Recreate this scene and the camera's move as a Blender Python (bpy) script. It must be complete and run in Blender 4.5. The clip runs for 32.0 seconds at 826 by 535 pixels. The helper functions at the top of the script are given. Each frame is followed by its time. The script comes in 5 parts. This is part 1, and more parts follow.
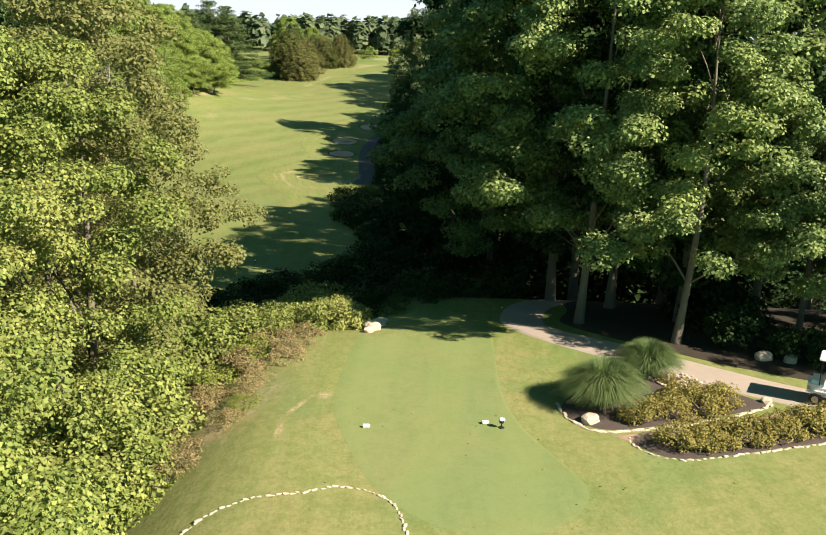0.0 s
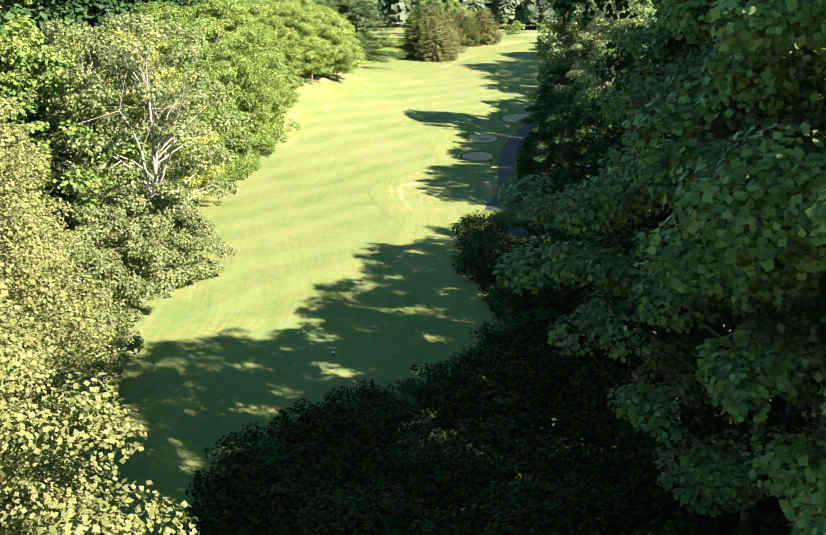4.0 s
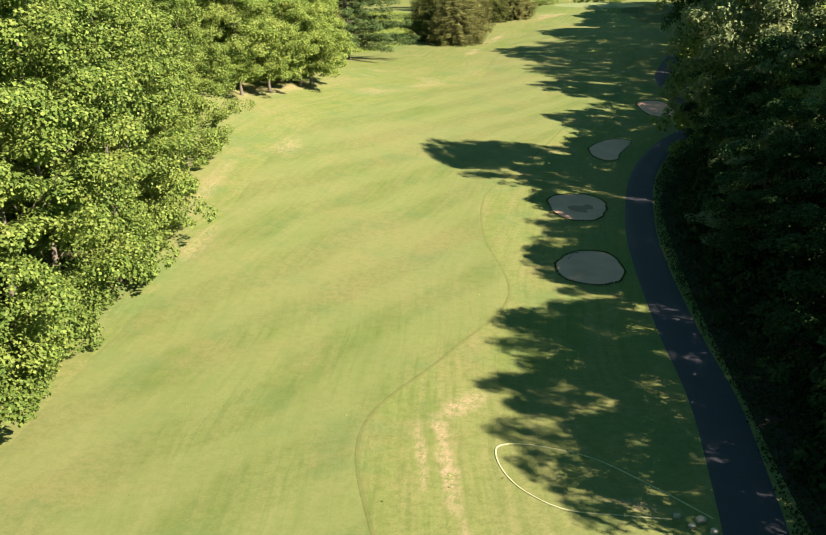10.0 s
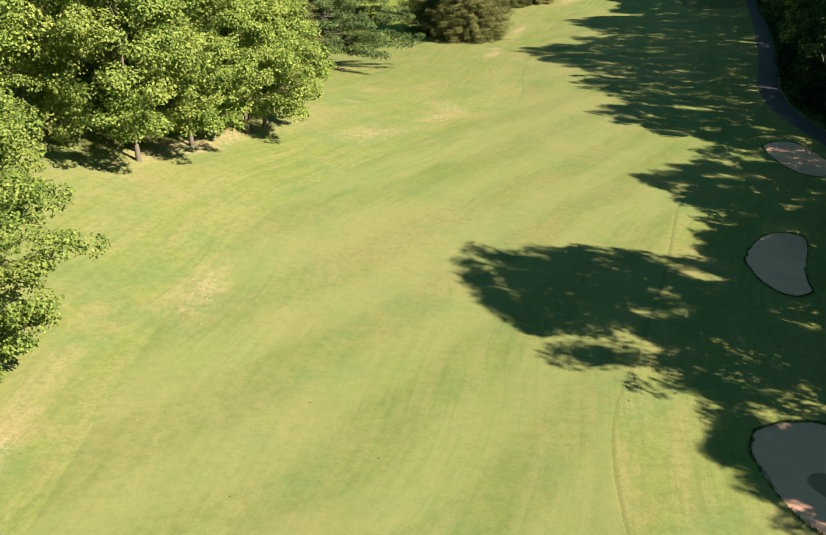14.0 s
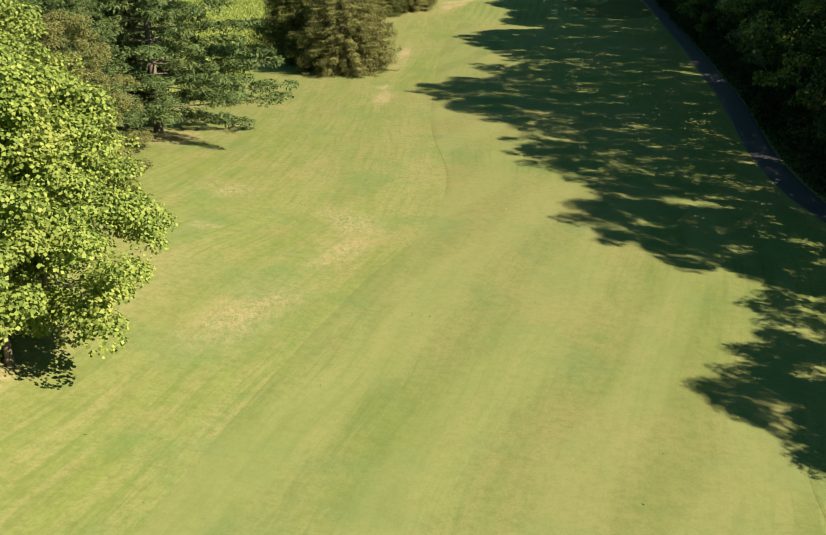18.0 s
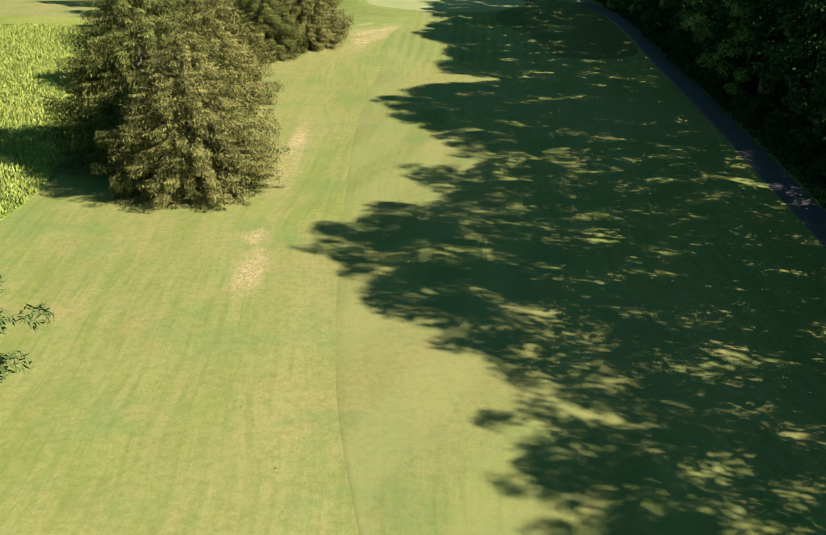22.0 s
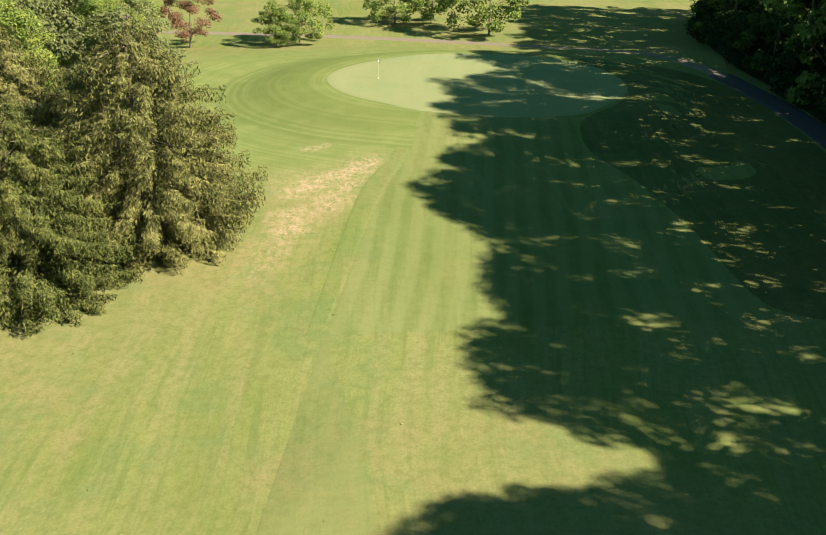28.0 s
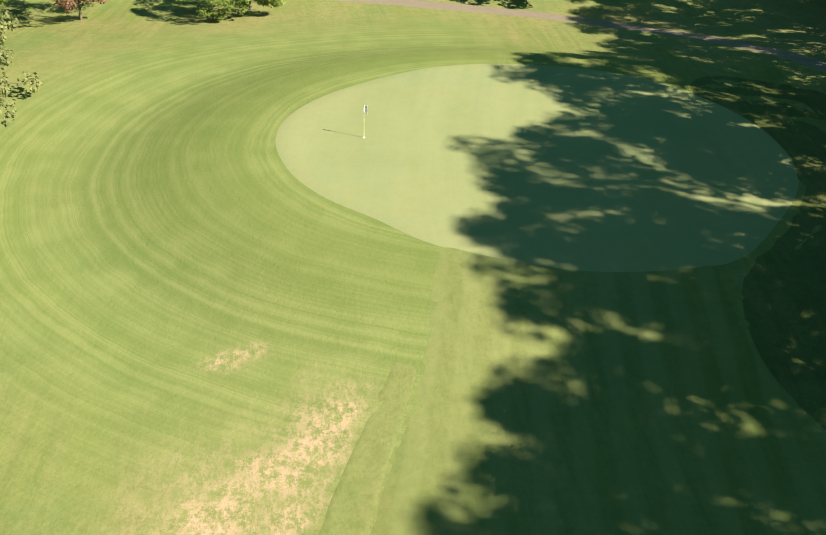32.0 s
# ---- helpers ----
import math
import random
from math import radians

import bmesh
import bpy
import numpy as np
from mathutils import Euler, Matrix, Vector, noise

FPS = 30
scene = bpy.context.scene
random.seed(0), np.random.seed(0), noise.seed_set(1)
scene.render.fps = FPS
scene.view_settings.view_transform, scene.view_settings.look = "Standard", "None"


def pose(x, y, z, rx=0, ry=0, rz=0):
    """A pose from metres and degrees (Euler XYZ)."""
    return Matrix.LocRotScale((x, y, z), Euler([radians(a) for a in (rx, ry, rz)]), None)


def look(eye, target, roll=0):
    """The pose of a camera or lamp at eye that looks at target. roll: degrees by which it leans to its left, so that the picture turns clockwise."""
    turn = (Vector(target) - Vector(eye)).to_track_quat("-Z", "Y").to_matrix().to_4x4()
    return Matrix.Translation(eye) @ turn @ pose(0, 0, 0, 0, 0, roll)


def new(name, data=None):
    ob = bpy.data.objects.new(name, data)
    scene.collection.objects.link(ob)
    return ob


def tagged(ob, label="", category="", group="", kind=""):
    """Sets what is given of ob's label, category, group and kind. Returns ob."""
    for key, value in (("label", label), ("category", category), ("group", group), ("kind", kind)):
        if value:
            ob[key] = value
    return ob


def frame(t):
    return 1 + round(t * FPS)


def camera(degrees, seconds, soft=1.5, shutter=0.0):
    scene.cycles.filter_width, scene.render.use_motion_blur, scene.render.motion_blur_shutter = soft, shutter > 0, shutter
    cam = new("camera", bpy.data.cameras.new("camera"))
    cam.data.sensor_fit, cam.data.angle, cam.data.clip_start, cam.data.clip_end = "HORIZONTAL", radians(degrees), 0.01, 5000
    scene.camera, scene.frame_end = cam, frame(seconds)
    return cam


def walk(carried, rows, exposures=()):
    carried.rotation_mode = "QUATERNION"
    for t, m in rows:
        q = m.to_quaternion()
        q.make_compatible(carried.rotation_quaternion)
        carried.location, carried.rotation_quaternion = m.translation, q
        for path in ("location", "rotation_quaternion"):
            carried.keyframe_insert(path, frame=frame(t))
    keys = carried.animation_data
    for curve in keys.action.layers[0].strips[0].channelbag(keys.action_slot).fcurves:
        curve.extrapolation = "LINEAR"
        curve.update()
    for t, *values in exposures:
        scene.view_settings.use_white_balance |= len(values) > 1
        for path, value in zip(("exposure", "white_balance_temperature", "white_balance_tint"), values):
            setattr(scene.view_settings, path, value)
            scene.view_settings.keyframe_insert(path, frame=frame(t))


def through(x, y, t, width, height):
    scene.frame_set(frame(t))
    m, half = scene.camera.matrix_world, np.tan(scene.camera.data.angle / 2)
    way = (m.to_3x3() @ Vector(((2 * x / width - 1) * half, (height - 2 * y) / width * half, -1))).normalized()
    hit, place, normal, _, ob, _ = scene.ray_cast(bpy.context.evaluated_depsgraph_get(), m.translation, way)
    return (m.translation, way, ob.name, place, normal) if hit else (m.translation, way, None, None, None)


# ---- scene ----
# ---- camera ----
# seconds, eye in metres, yaw, pitch and roll in degrees
PATH = [
    (0.0, -0.00, 0.00, 28.00, 1.10, -15.49, 1.74),
    (0.5, -0.06, 3.60, 27.83, 1.78, -15.71, 1.53),
    (1.0, -0.09, 7.27, 27.70, 2.38, -15.94, 1.32),
    (1.5, -0.00, 11.07, 27.52, 3.35, -16.09, 1.12),
    (2.0, 0.15, 15.05, 27.28, 5.46, -16.23, 0.98),
    (2.5, 0.10, 19.29, 27.04, 7.70, -16.39, 0.84),
    (3.0, -0.34, 23.85, 27.04, 9.15, -16.64, 0.67),
    (3.5, -1.04, 28.72, 27.10, 9.67, -16.95, 0.48),
    (5.5, -5.52, 50.87, 25.68, 9.74, -17.29, -0.23),
    (6.0, -6.93, 57.32, 25.38, 9.81, -17.49, -0.42),
    (6.5, -8.33, 63.93, 24.99, 9.90, -17.64, -0.59),
    (7.0, -9.78, 70.62, 24.57, 9.95, -17.76, -0.73),
    (7.5, -11.27, 77.22, 24.17, 9.93, -17.89, -0.81),
    (8.0, -12.71, 83.84, 23.83, 9.91, -18.06, -0.88),
    (8.5, -13.97, 90.73, 23.48, 9.99, -18.24, -0.95),
    (9.0, -15.39, 97.70, 23.10, 10.00, -18.40, -1.02),
    (9.5, -16.86, 104.80, 22.68, 9.99, -18.52, -1.08),
    (10.0, -18.12, 111.73, 22.28, 10.08, -18.64, -1.11),
    (10.5, -19.38, 118.51, 21.98, 10.11, -18.81, -1.18),
    (11.0, -20.64, 125.11, 21.68, 10.11, -18.98, -1.24),
    (11.5, -21.77, 131.64, 21.33, 10.16, -19.15, -1.30),
    (12.0, -23.04, 137.88, 21.08, 10.21, -19.32, -1.35),
    (12.5, -24.43, 144.05, 21.00, 10.19, -19.58, -1.38),
    (13.0, -26.13, 150.14, 20.80, 9.99, -19.74, -1.37),
    (13.5, -27.78, 155.97, 20.80, 9.81, -19.93, -1.29),
    (15.5, -32.42, 174.75, 21.91, 6.03, -20.68, -0.26),
    (16.0, -33.85, 178.78, 22.13, 4.98, -20.84, -0.22),
    (16.5, -35.08, 183.02, 22.49, 3.77, -21.05, -0.21),
    (17.0, -36.11, 187.73, 22.78, 2.34, -21.22, -0.16),
    (17.5, -36.95, 193.24, 23.06, 1.11, -21.40, -0.10),
    (18.0, -37.73, 199.41, 23.29, -0.23, -21.58, -0.05),
    (18.5, -38.17, 205.73, 23.42, -1.55, -21.74, 0.01),
    (19.0, -38.30, 212.27, 23.57, -2.69, -21.90, 0.05),
    (19.5, -38.23, 218.88, 23.74, -3.47, -22.04, 0.06),
    (20.0, -37.93, 225.59, 23.88, -4.17, -22.19, 0.06),
    (20.5, -37.46, 232.43, 23.82, -4.57, -22.19, 0.04),
    (21.0, -36.85, 239.32, 23.87, -4.82, -22.26, -0.00),
    (21.5, -36.08, 246.06, 24.12, -4.95, -22.45, -0.03),
    (22.0, -35.38, 252.83, 24.45, -5.02, -22.66, 0.00),
    (22.5, -34.69, 259.67, 24.87, -5.08, -22.96, 0.09),
    (23.0, -34.14, 266.50, 25.23, -5.14, -23.22, 0.19),
    (23.5, -33.60, 273.44, 25.49, -5.29, -23.45, 0.27),
    (24.0, -33.07, 280.41, 25.60, -5.43, -23.64, 0.30),
    (24.5, -32.62, 287.47, 25.59, -5.56, -23.80, 0.31),
    (25.0, -32.10, 294.51, 25.58, -5.64, -23.96, 0.31),
    (25.5, -31.23, 301.72, 25.24, -5.48, -24.04, 0.34),
    (27.5, -27.28, 331.68, 23.10, -4.41, -24.17, 0.50),
    (28.0, -26.99, 337.32, 23.09, -4.42, -24.39, 0.62),
    (28.5, -26.74, 342.55, 23.27, -4.45, -24.96, 0.72),
    (29.0, -26.46, 347.75, 23.45, -4.51, -26.05, 0.85),
    (29.5, -26.18, 352.95, 23.58, -4.56, -27.41, 1.02),
    (30.0, -25.85, 358.06, 23.79, -4.61, -28.79, 1.15),
    (30.5, -25.60, 363.16, 23.96, -4.72, -29.94, 1.27),
    (31.0, -25.31, 368.15, 24.10, -4.78, -30.96, 1.39),
    (31.5, -25.08, 373.30, 24.28, -4.89, -31.94, 1.59),
    (32.0, -24.85, 378.53, 24.36, -5.03, -32.81, 1.81),
]
cam = camera(45.8, 32.0, soft=1.1)
walk(cam, [(t, pose(x, y, z, 90 + p, 0, yw) @ pose(0, 0, 0, 0, 0, r)) for t, x, y, z, yw, p, r in PATH],
     exposures=((0, 1.82, 6150, 10), (1.4, 1.92, 6150, 10), (2.4, 2.18, 6000, 10), (3.5, 2.54, 5850, 10), (5.5, 2.84, 5600, 18), (6.2, 2.72, 5650, 17), (7.2, 2.40, 5950, 13), (8.0, 2.20, 6100, 10), (9.0, 1.97, 6200, 10), (10.0, 1.95, 6250, 10), (12.0, 1.94, 6300, 10),
                (13.5, 1.86, 6300, 10), (16.0, 1.68, 6350, 10), (18.0, 1.62, 6500, 10), (20.0, 1.66, 6500, 10), (21.0, 1.80, 6400, 10), (24.0, 1.84, 6250, 10), (28, 1.82, 6250, 10), (30.5, 1.95, 6200, 10), (32, 1.87, 6150, 10)))

# ---- light ----
SUN_ELEVATION, SUN_AZIMUTH = 37.0, 115.0          # degrees; azimuth clockwise from +y
sun_way = Vector((math.sin(radians(SUN_AZIMUTH)) * math.cos(radians(SUN_ELEVATION)),
                  math.cos(radians(SUN_AZIMUTH)) * math.cos(radians(SUN_ELEVATION)),
                  math.sin(radians(SUN_ELEVATION))))
world = bpy.data.worlds.new("sky")
scene.world = world
world.use_nodes = True
wn = world.node_tree
wn.nodes.clear()
sky = wn.nodes.new("ShaderNodeTexSky")
sky.sky_type = 'NISHITA'
sky.sun_disc = False
sky.sun_elevation = radians(SUN_ELEVATION)
sky.sun_rotation = radians(SUN_AZIMUTH)
sky.air_density, sky.dust_density, sky.ozone_density = 0.8, 0.0, 0.8
bg = wn.nodes.new("ShaderNodeBackground")
bg.inputs["Strength"].default_value = 0.049
wo = wn.nodes.new("ShaderNodeOutputWorld")
tint = wn.nodes.new("ShaderNodeMix")                # sky light as the clip's white balance shows it
tint.data_type, tint.blend_type = 'RGBA', 'MULTIPLY'
tint.inputs[0].default_value = 1.0
tint.inputs[7].default_value = (0.66, 1.0, 0.66, 1.0)
wn.links.new(sky.outputs[0], tint.inputs[6])
wn.links.new(tint.outputs[2], bg.inputs[0])
wn.links.new(bg.outputs[0], wo.inputs[0])
sun_data = bpy.data.lights.new("sun", 'SUN')
sun_data.energy = 5.0
sun_data.angle = radians(0.55)
sun_data.color = (1.0, 0.785, 0.60)
sun = new("sun", sun_data)
sun.matrix_world = look(sun_way * 400, (0, 0, 0))
scene.view_settings.exposure = 0.0

# ---- materials ----
def node_mat(name):
    m = bpy.data.materials.new(name)
    m.use_nodes = True
    nt = m.node_tree
    nt.nodes.clear()
    out = nt.nodes.new("ShaderNodeOutputMaterial")
    return m, nt, out


class Net:
    """Short hand for a node tree: each call adds a node and gives its socket."""
    def __init__(self, nt):
        self.nt = nt
        geo = nt.nodes.new("ShaderNodeNewGeometry")
        self.pos, self.island = geo.outputs["Position"], geo.outputs["Random Per Island"]

    def put(self, socket, value):
        if isinstance(value, bpy.types.NodeSocket):
            self.nt.links.new(value, socket)
        else:
            socket.default_value = value

    def math(self, op, a, b=0.0, clamp=False):
        n = self.nt.nodes.new("ShaderNodeMath")
        n.operation, n.use_clamp = op, clamp
        self.put(n.inputs[0], a), self.put(n.inputs[1], b)
        return n.outputs[0]

    def noise(self, scale, detail=4.0, rough=0.55, vec=None, stretch=None):
        n = self.nt.nodes.new("ShaderNodeTexNoise")
        n.inputs["Scale"].default_value, n.inputs["Detail"].default_value = scale, detail
        n.inputs["Roughness"].default_value = rough
        v = vec or self.pos
        if stretch:
            mp = self.nt.nodes.new("ShaderNodeMapping")
            mp.inputs["Rotation"].default_value = (0, 0, radians(stretch[3]) if len(stretch) > 3 else 0)
            mp.inputs["Scale"].default_value = stretch[:3]
            self.nt.links.new(v, mp.inputs[0])
            v = mp.outputs[0]
        self.nt.links.new(v, n.inputs["Vector"])
        return n.outputs["Fac"]

    def ramp(self, fac, lo, hi):
        n = self.nt.nodes.new("ShaderNodeMapRange")
        n.interpolation_type = 'SMOOTHSTEP'
        self.put(n.inputs[0], fac)
        n.inputs[1].default_value, n.inputs[2].default_value = lo, hi
        return n.outputs[0]

    def mix(self, fac, a, b):
        n = self.nt.nodes.new("ShaderNodeMix")
        n.data_type = 'RGBA'
        self.put(n.inputs[0], fac)
        for s, v in ((n.inputs[6], a), (n.inputs[7], b)):
            self.put(s, v if isinstance(v, bpy.types.NodeSocket) else (*v, 1.0))
        return n.outputs[2]

    def xyz(self):
        n = self.nt.nodes.new("ShaderNodeSeparateXYZ")
        self.nt.links.new(self.pos, n.inputs[0])
        return n.outputs

    def lanes(self, across, ahead, detail=5.0, rough=0.6):
        """Long streaks that follow the hole: how often they change across it and along it."""
        at = self.nt.nodes.new("ShaderNodeAttribute")
        at.attribute_name = "lane"
        sway = self.nt.nodes.new("ShaderNodeCombineXYZ")
        self.nt.links.new(self.math('MULTIPLY', self.math('SUBTRACT', self.noise(0.022, 2), 0.5), 9.0), sway.inputs[0])
        bent = self.nt.nodes.new("ShaderNodeVectorMath")
        self.nt.links.new(at.outputs["Vector"], bent.inputs[0])
        self.nt.links.new(sway.outputs[0], bent.inputs[1])
        return self.noise(1.0, detail, rough, vec=bent.outputs[0], stretch=(across, ahead, 1))

    def random(self):
        return self.nt.nodes.new("ShaderNodeObjectInfo").outputs["Random"]

    def spot(self, x, y, rx, ry, turn=0.0, wobble=None, soft=0.5):
        """1 inside an ellipse on the plan, 0 outside, with an edge frayed by wobble."""
        mp = self.nt.nodes.new("ShaderNodeMapping")
        mp.vector_type = 'TEXTURE'
        mp.inputs["Location"].default_value = (x, y, 0)
        mp.inputs["Rotation"].default_value = (0, 0, radians(turn))
        mp.inputs["Scale"].default_value = (rx, ry, 1e6)
        self.nt.links.new(self.pos, mp.inputs[0])
        ln = self.nt.nodes.new("ShaderNodeVectorMath")
        ln.operation = 'LENGTH'
        self.nt.links.new(mp.outputs[0], ln.inputs[0])
        v = ln.outputs["Value"]
        if wobble is not None:
            v = self.math('ADD', v, self.math('MULTIPLY', self.math('SUBTRACT', wobble, 0.5), 2.6))
        return self.math('SUBTRACT', 1.0, self.ramp(v, 1 - soft, 1 + soft * 0.4))

    def bump(self, height, strength, distance):
        n = self.nt.nodes.new("ShaderNodeBump")
        n.inputs["Strength"].default_value, n.inputs["Distance"].default_value = strength, distance
        self.put(n.inputs["Height"], height)
        return n.outputs[0]


def surface(nt, out, color, rough, normal=None, spec=0.3, sheen=0.0):
    b = nt.nodes.new("ShaderNodeBsdfPrincipled")
    if isinstance(color, bpy.types.NodeSocket):
        nt.links.new(color, b.inputs["Base Color"])
    else:
        b.inputs["Base Color"].default_value = (*color, 1)
    if isinstance(rough, bpy.types.NodeSocket):
        nt.links.new(rough, b.inputs["Roughness"])
    else:
        b.inputs["Roughness"].default_value = rough
    b.inputs["Specular IOR Level"].default_value = spec
    b.inputs["Sheen Weight"].default_value = sheen
    if normal:
        nt.links.new(normal, b.inputs["Normal"])
    nt.links.new(b.outputs[0], out.inputs[0])
    return b


def plain_mat(name, color, rough=0.6, metal=0.0, scale=8.0, amount=0.25, bump=0.2):
    """A painted, stony or metal surface with grain and blotches."""
    m, nt, out = node_mat(name)
    g = Net(nt)
    n1, n2 = g.noise(scale, 5), g.noise(scale * 0.17, 3)
    dark = tuple(c * (1 - amount) for c in color)
    light = tuple(min(1, c * (1 + amount * 0.5)) for c in color)
    col = g.mix(g.math('MULTIPLY', g.math('ADD', n1, n2), 0.5), dark, light)
    b = surface(nt, out, col, rough, g.bump(n1, bump, 0.02), 0.3)
    b.inputs["Metallic"].default_value = metal
    return m


WORN = [  # x, y, rx, ry, turn: thin, dry places in the turf
    (-46.0, 177.5, 1.2, 5.0, 5), (-47.8, 207, 1.6, 5.0, 5), (-42, 264.8, 2.5, 4.5, 30), (-46.4, 246.6, 2.0, 6.5, -24), (-42.1, 258.2, 1.6, 5.0, -26),
    (-51.3, 269.3, 2.2, 2.5, 0), (-51.1, 260, 1.3, 1.2, 0), (-33.9, 149.1, 1.2, 2.5, 0), (-30.0, 107.0, 3.0, 6.0, -10), (-49.5, 186.0, 1.0, 14.0, 6),
    (-39, 336.3, 1.4, 14.0, -6), (-31.3, 389.5, 1.8, 5.0, -20), (-29.1, 401.1, 3.4, 4.2, -30), (-26.6, 403.6, 2.6, 5.0, -25), (-25.0, 137.0, 0.8, 9.0, 20)]
BARE = [  # the same, worn to straw and earth
    (-23.5, 155.6, 1.0, 2.2, -25), (-24.2, 152.5, 0.5, 2.6, 15), (-23.3, 148.5, 0.5, 4.5, 14), (-21.3, 141.8, 0.35, 4.0, 18), (-24.7, 150.0, 0.35, 3.5, 12), (-12.9, 138.6, 1.0, 1.6, 20), (-15.5, 147.0, 2.0, 0.5, -12), (-60.3, 286.8, 4.5, 4.0, 20), (-56.8, 231.5, 1.7, 10.0, -16),
    (-40.8, 311.7, 1.2, 4.5, -6), (-38.4, 343.3, 0.9, 5.0, -6), (-40.8, 317.7, 1.1, 2.0, 0), (-29.1, 400.2, 1.6, 3.6, -40),
    (-25.6, 404.4, 1.3, 3.0, -25), (-29.1, 408.9, 1.6, 0.8, 20), (-27, 402.6, 1.6, 1.6, 0), (-30, 395.1, 2.0, 2.4, -40), (-27.8, 396.9, 1.6, 2.6, -35), (-27.2, 399.4, 1.0, 4.0, -30), (-30.1, 393.1, 1.5, 2.4, -30), (-25, 405.3, 0.9, 1.8, -40), (-5.15, 31.4, 0.16, 1.1, 4), (-4.75, 33.6, 0.14, 1.2, -22), (-3.9, 34.7, 0.3, 0.5, 0), (-6.8, 409.6, 1.2, 3.0, 10), (-7.4, 33.5, 1.3, 4.6, -22)]


def turf(name, dark, mid, light, dry, stripes=None, worn=(), wear_color=(0.360, 0.275, 0.192), rough_bump=0.5, rings=False, blotch=0.5, bare=(), vary=1.0):
    """Grass seen from above. stripes: (wave length in metres, turn, strength)."""
    m, nt, out = node_mat(name)
    g = Net(nt)
    big, mid_n, fine = g.noise(0.045, 3), g.noise(0.35, 7, 0.7), g.noise(7.0, 4, 0.7)
    streak, lines, broad = g.lanes(0.9, 0.07, 6, 0.65), g.lanes(2.6, 0.12, 5, 0.65), g.lanes(0.28, 0.03, 3)
    col = g.mix(g.ramp(mid_n, 0.15, 0.7), dark, mid)
    col = g.mix(g.math('MULTIPLY', g.ramp(broad, 0.35, 0.68), 0.5), col, light)
    col = g.mix(g.math('MULTIPLY', g.ramp(streak, 0.40, 0.66), 0.62 * vary), col, (dry[0] * 1.02, dry[1] * 1.02, dry[2] * 1.0))
    col = g.mix(g.math('MULTIPLY', g.ramp(lines, 0.46, 0.66), 0.6 * vary), col, (dark[0] * 0.92, dark[1] * 0.97, dark[2]))
    col = g.mix(g.math('MULTIPLY', g.ramp(big, 0.38, 0.66), blotch), col, dry)
    col = g.mix(g.math('MULTIPLY', g.ramp(g.noise(0.11, 7, 0.7), 0.50, 0.66), 0.55 * vary), col, (dry[0] * 1.06, dry[1] * 0.96, dry[2] * 0.98))
    col = g.mix(g.math('MULTIPLY', g.ramp(g.noise(0.16, 7, 0.7), 0.49, 0.64), 0.5 * vary), col, (dark[0] * 0.92, dark[1] * 1.12, dark[2] * 1.5))
    col = g.mix(g.math('MULTIPLY', g.ramp(fine, 0.42, 0.66), 0.26 * vary), col, tuple(c * 0.72 for c in dark))
    col = g.mix(g.math('MULTIPLY', g.ramp(g.noise(2.0, 6, 0.7), 0.42, 0.66), 0.42 * vary), col, tuple(c * 0.84 for c in dark))
    if stripes:
        length, turn, strength = stripes
        mp = nt.nodes.new("ShaderNodeMapping")
        mp.inputs["Rotation"].default_value = (0, 0, radians(turn))
        nt.links.new(g.pos, mp.inputs[0])
        sep = nt.nodes.new("ShaderNodeSeparateXYZ")
        nt.links.new(mp.outputs[0], sep.inputs[0])
        wob = g.math('MULTIPLY', g.noise(0.06, 2), length * 0.9)
        s = g.math('SINE', g.math('MULTIPLY', g.math('ADD', sep.outputs[0], wob), 2 * math.pi / length))
        s = g.math('MULTIPLY', g.ramp(s, -0.6, 0.6), strength)
        col = g.mix(s, col, light)
    if rings:
        mp = nt.nodes.new("ShaderNodeMapping")
        mp.vector_type = 'TEXTURE'
        mp.inputs["Location"].default_value = (-15.7, 425.9, 0)
        mp.inputs["Scale"].default_value = (13.0, 11.0, 1e6)
        nt.links.new(g.pos, mp.inputs[0])
        ln = nt.nodes.new("ShaderNodeVectorMath")
        ln.operation = 'LENGTH'
        nt.links.new(mp.outputs[0], ln.inputs[0])
        d = g.math('ADD', ln.outputs["Value"], g.math('MULTIPLY', g.noise(0.25, 2), 0.05))
        cb = nt.nodes.new("ShaderNodeCombineXYZ")
        nt.links.new(d, cb.inputs[0])
        wave = g.ramp(g.math('ADD', g.noise(17.0, 6, 0.8, vec=cb.outputs[0]), g.math('MULTIPLY', g.math('SUBTRACT', g.noise(0.5, 4), 0.5), 0.35)), 0.38, 0.62)
        near = g.math('MULTIPLY', g.math('SUBTRACT', 1.0, g.ramp(d, 1.9, 3.0)), 0.8)
        ground_x = g.math('SUBTRACT', 1.0, g.ramp(g.xyz()[0], -19, -9))
        band_in = g.math('MULTIPLY', near, ground_x)
        col = g.mix(g.math('MULTIPLY', wave, band_in), col, light)
        col = g.mix(g.math('MULTIPLY', g.math('SUBTRACT', 1.0, wave), g.math('MULTIPLY', band_in, 0.9)), col, dark)
        col = g.mix(g.math('MULTIPLY', band_in, 0.4), col, (0.098, 0.165, 0.050))
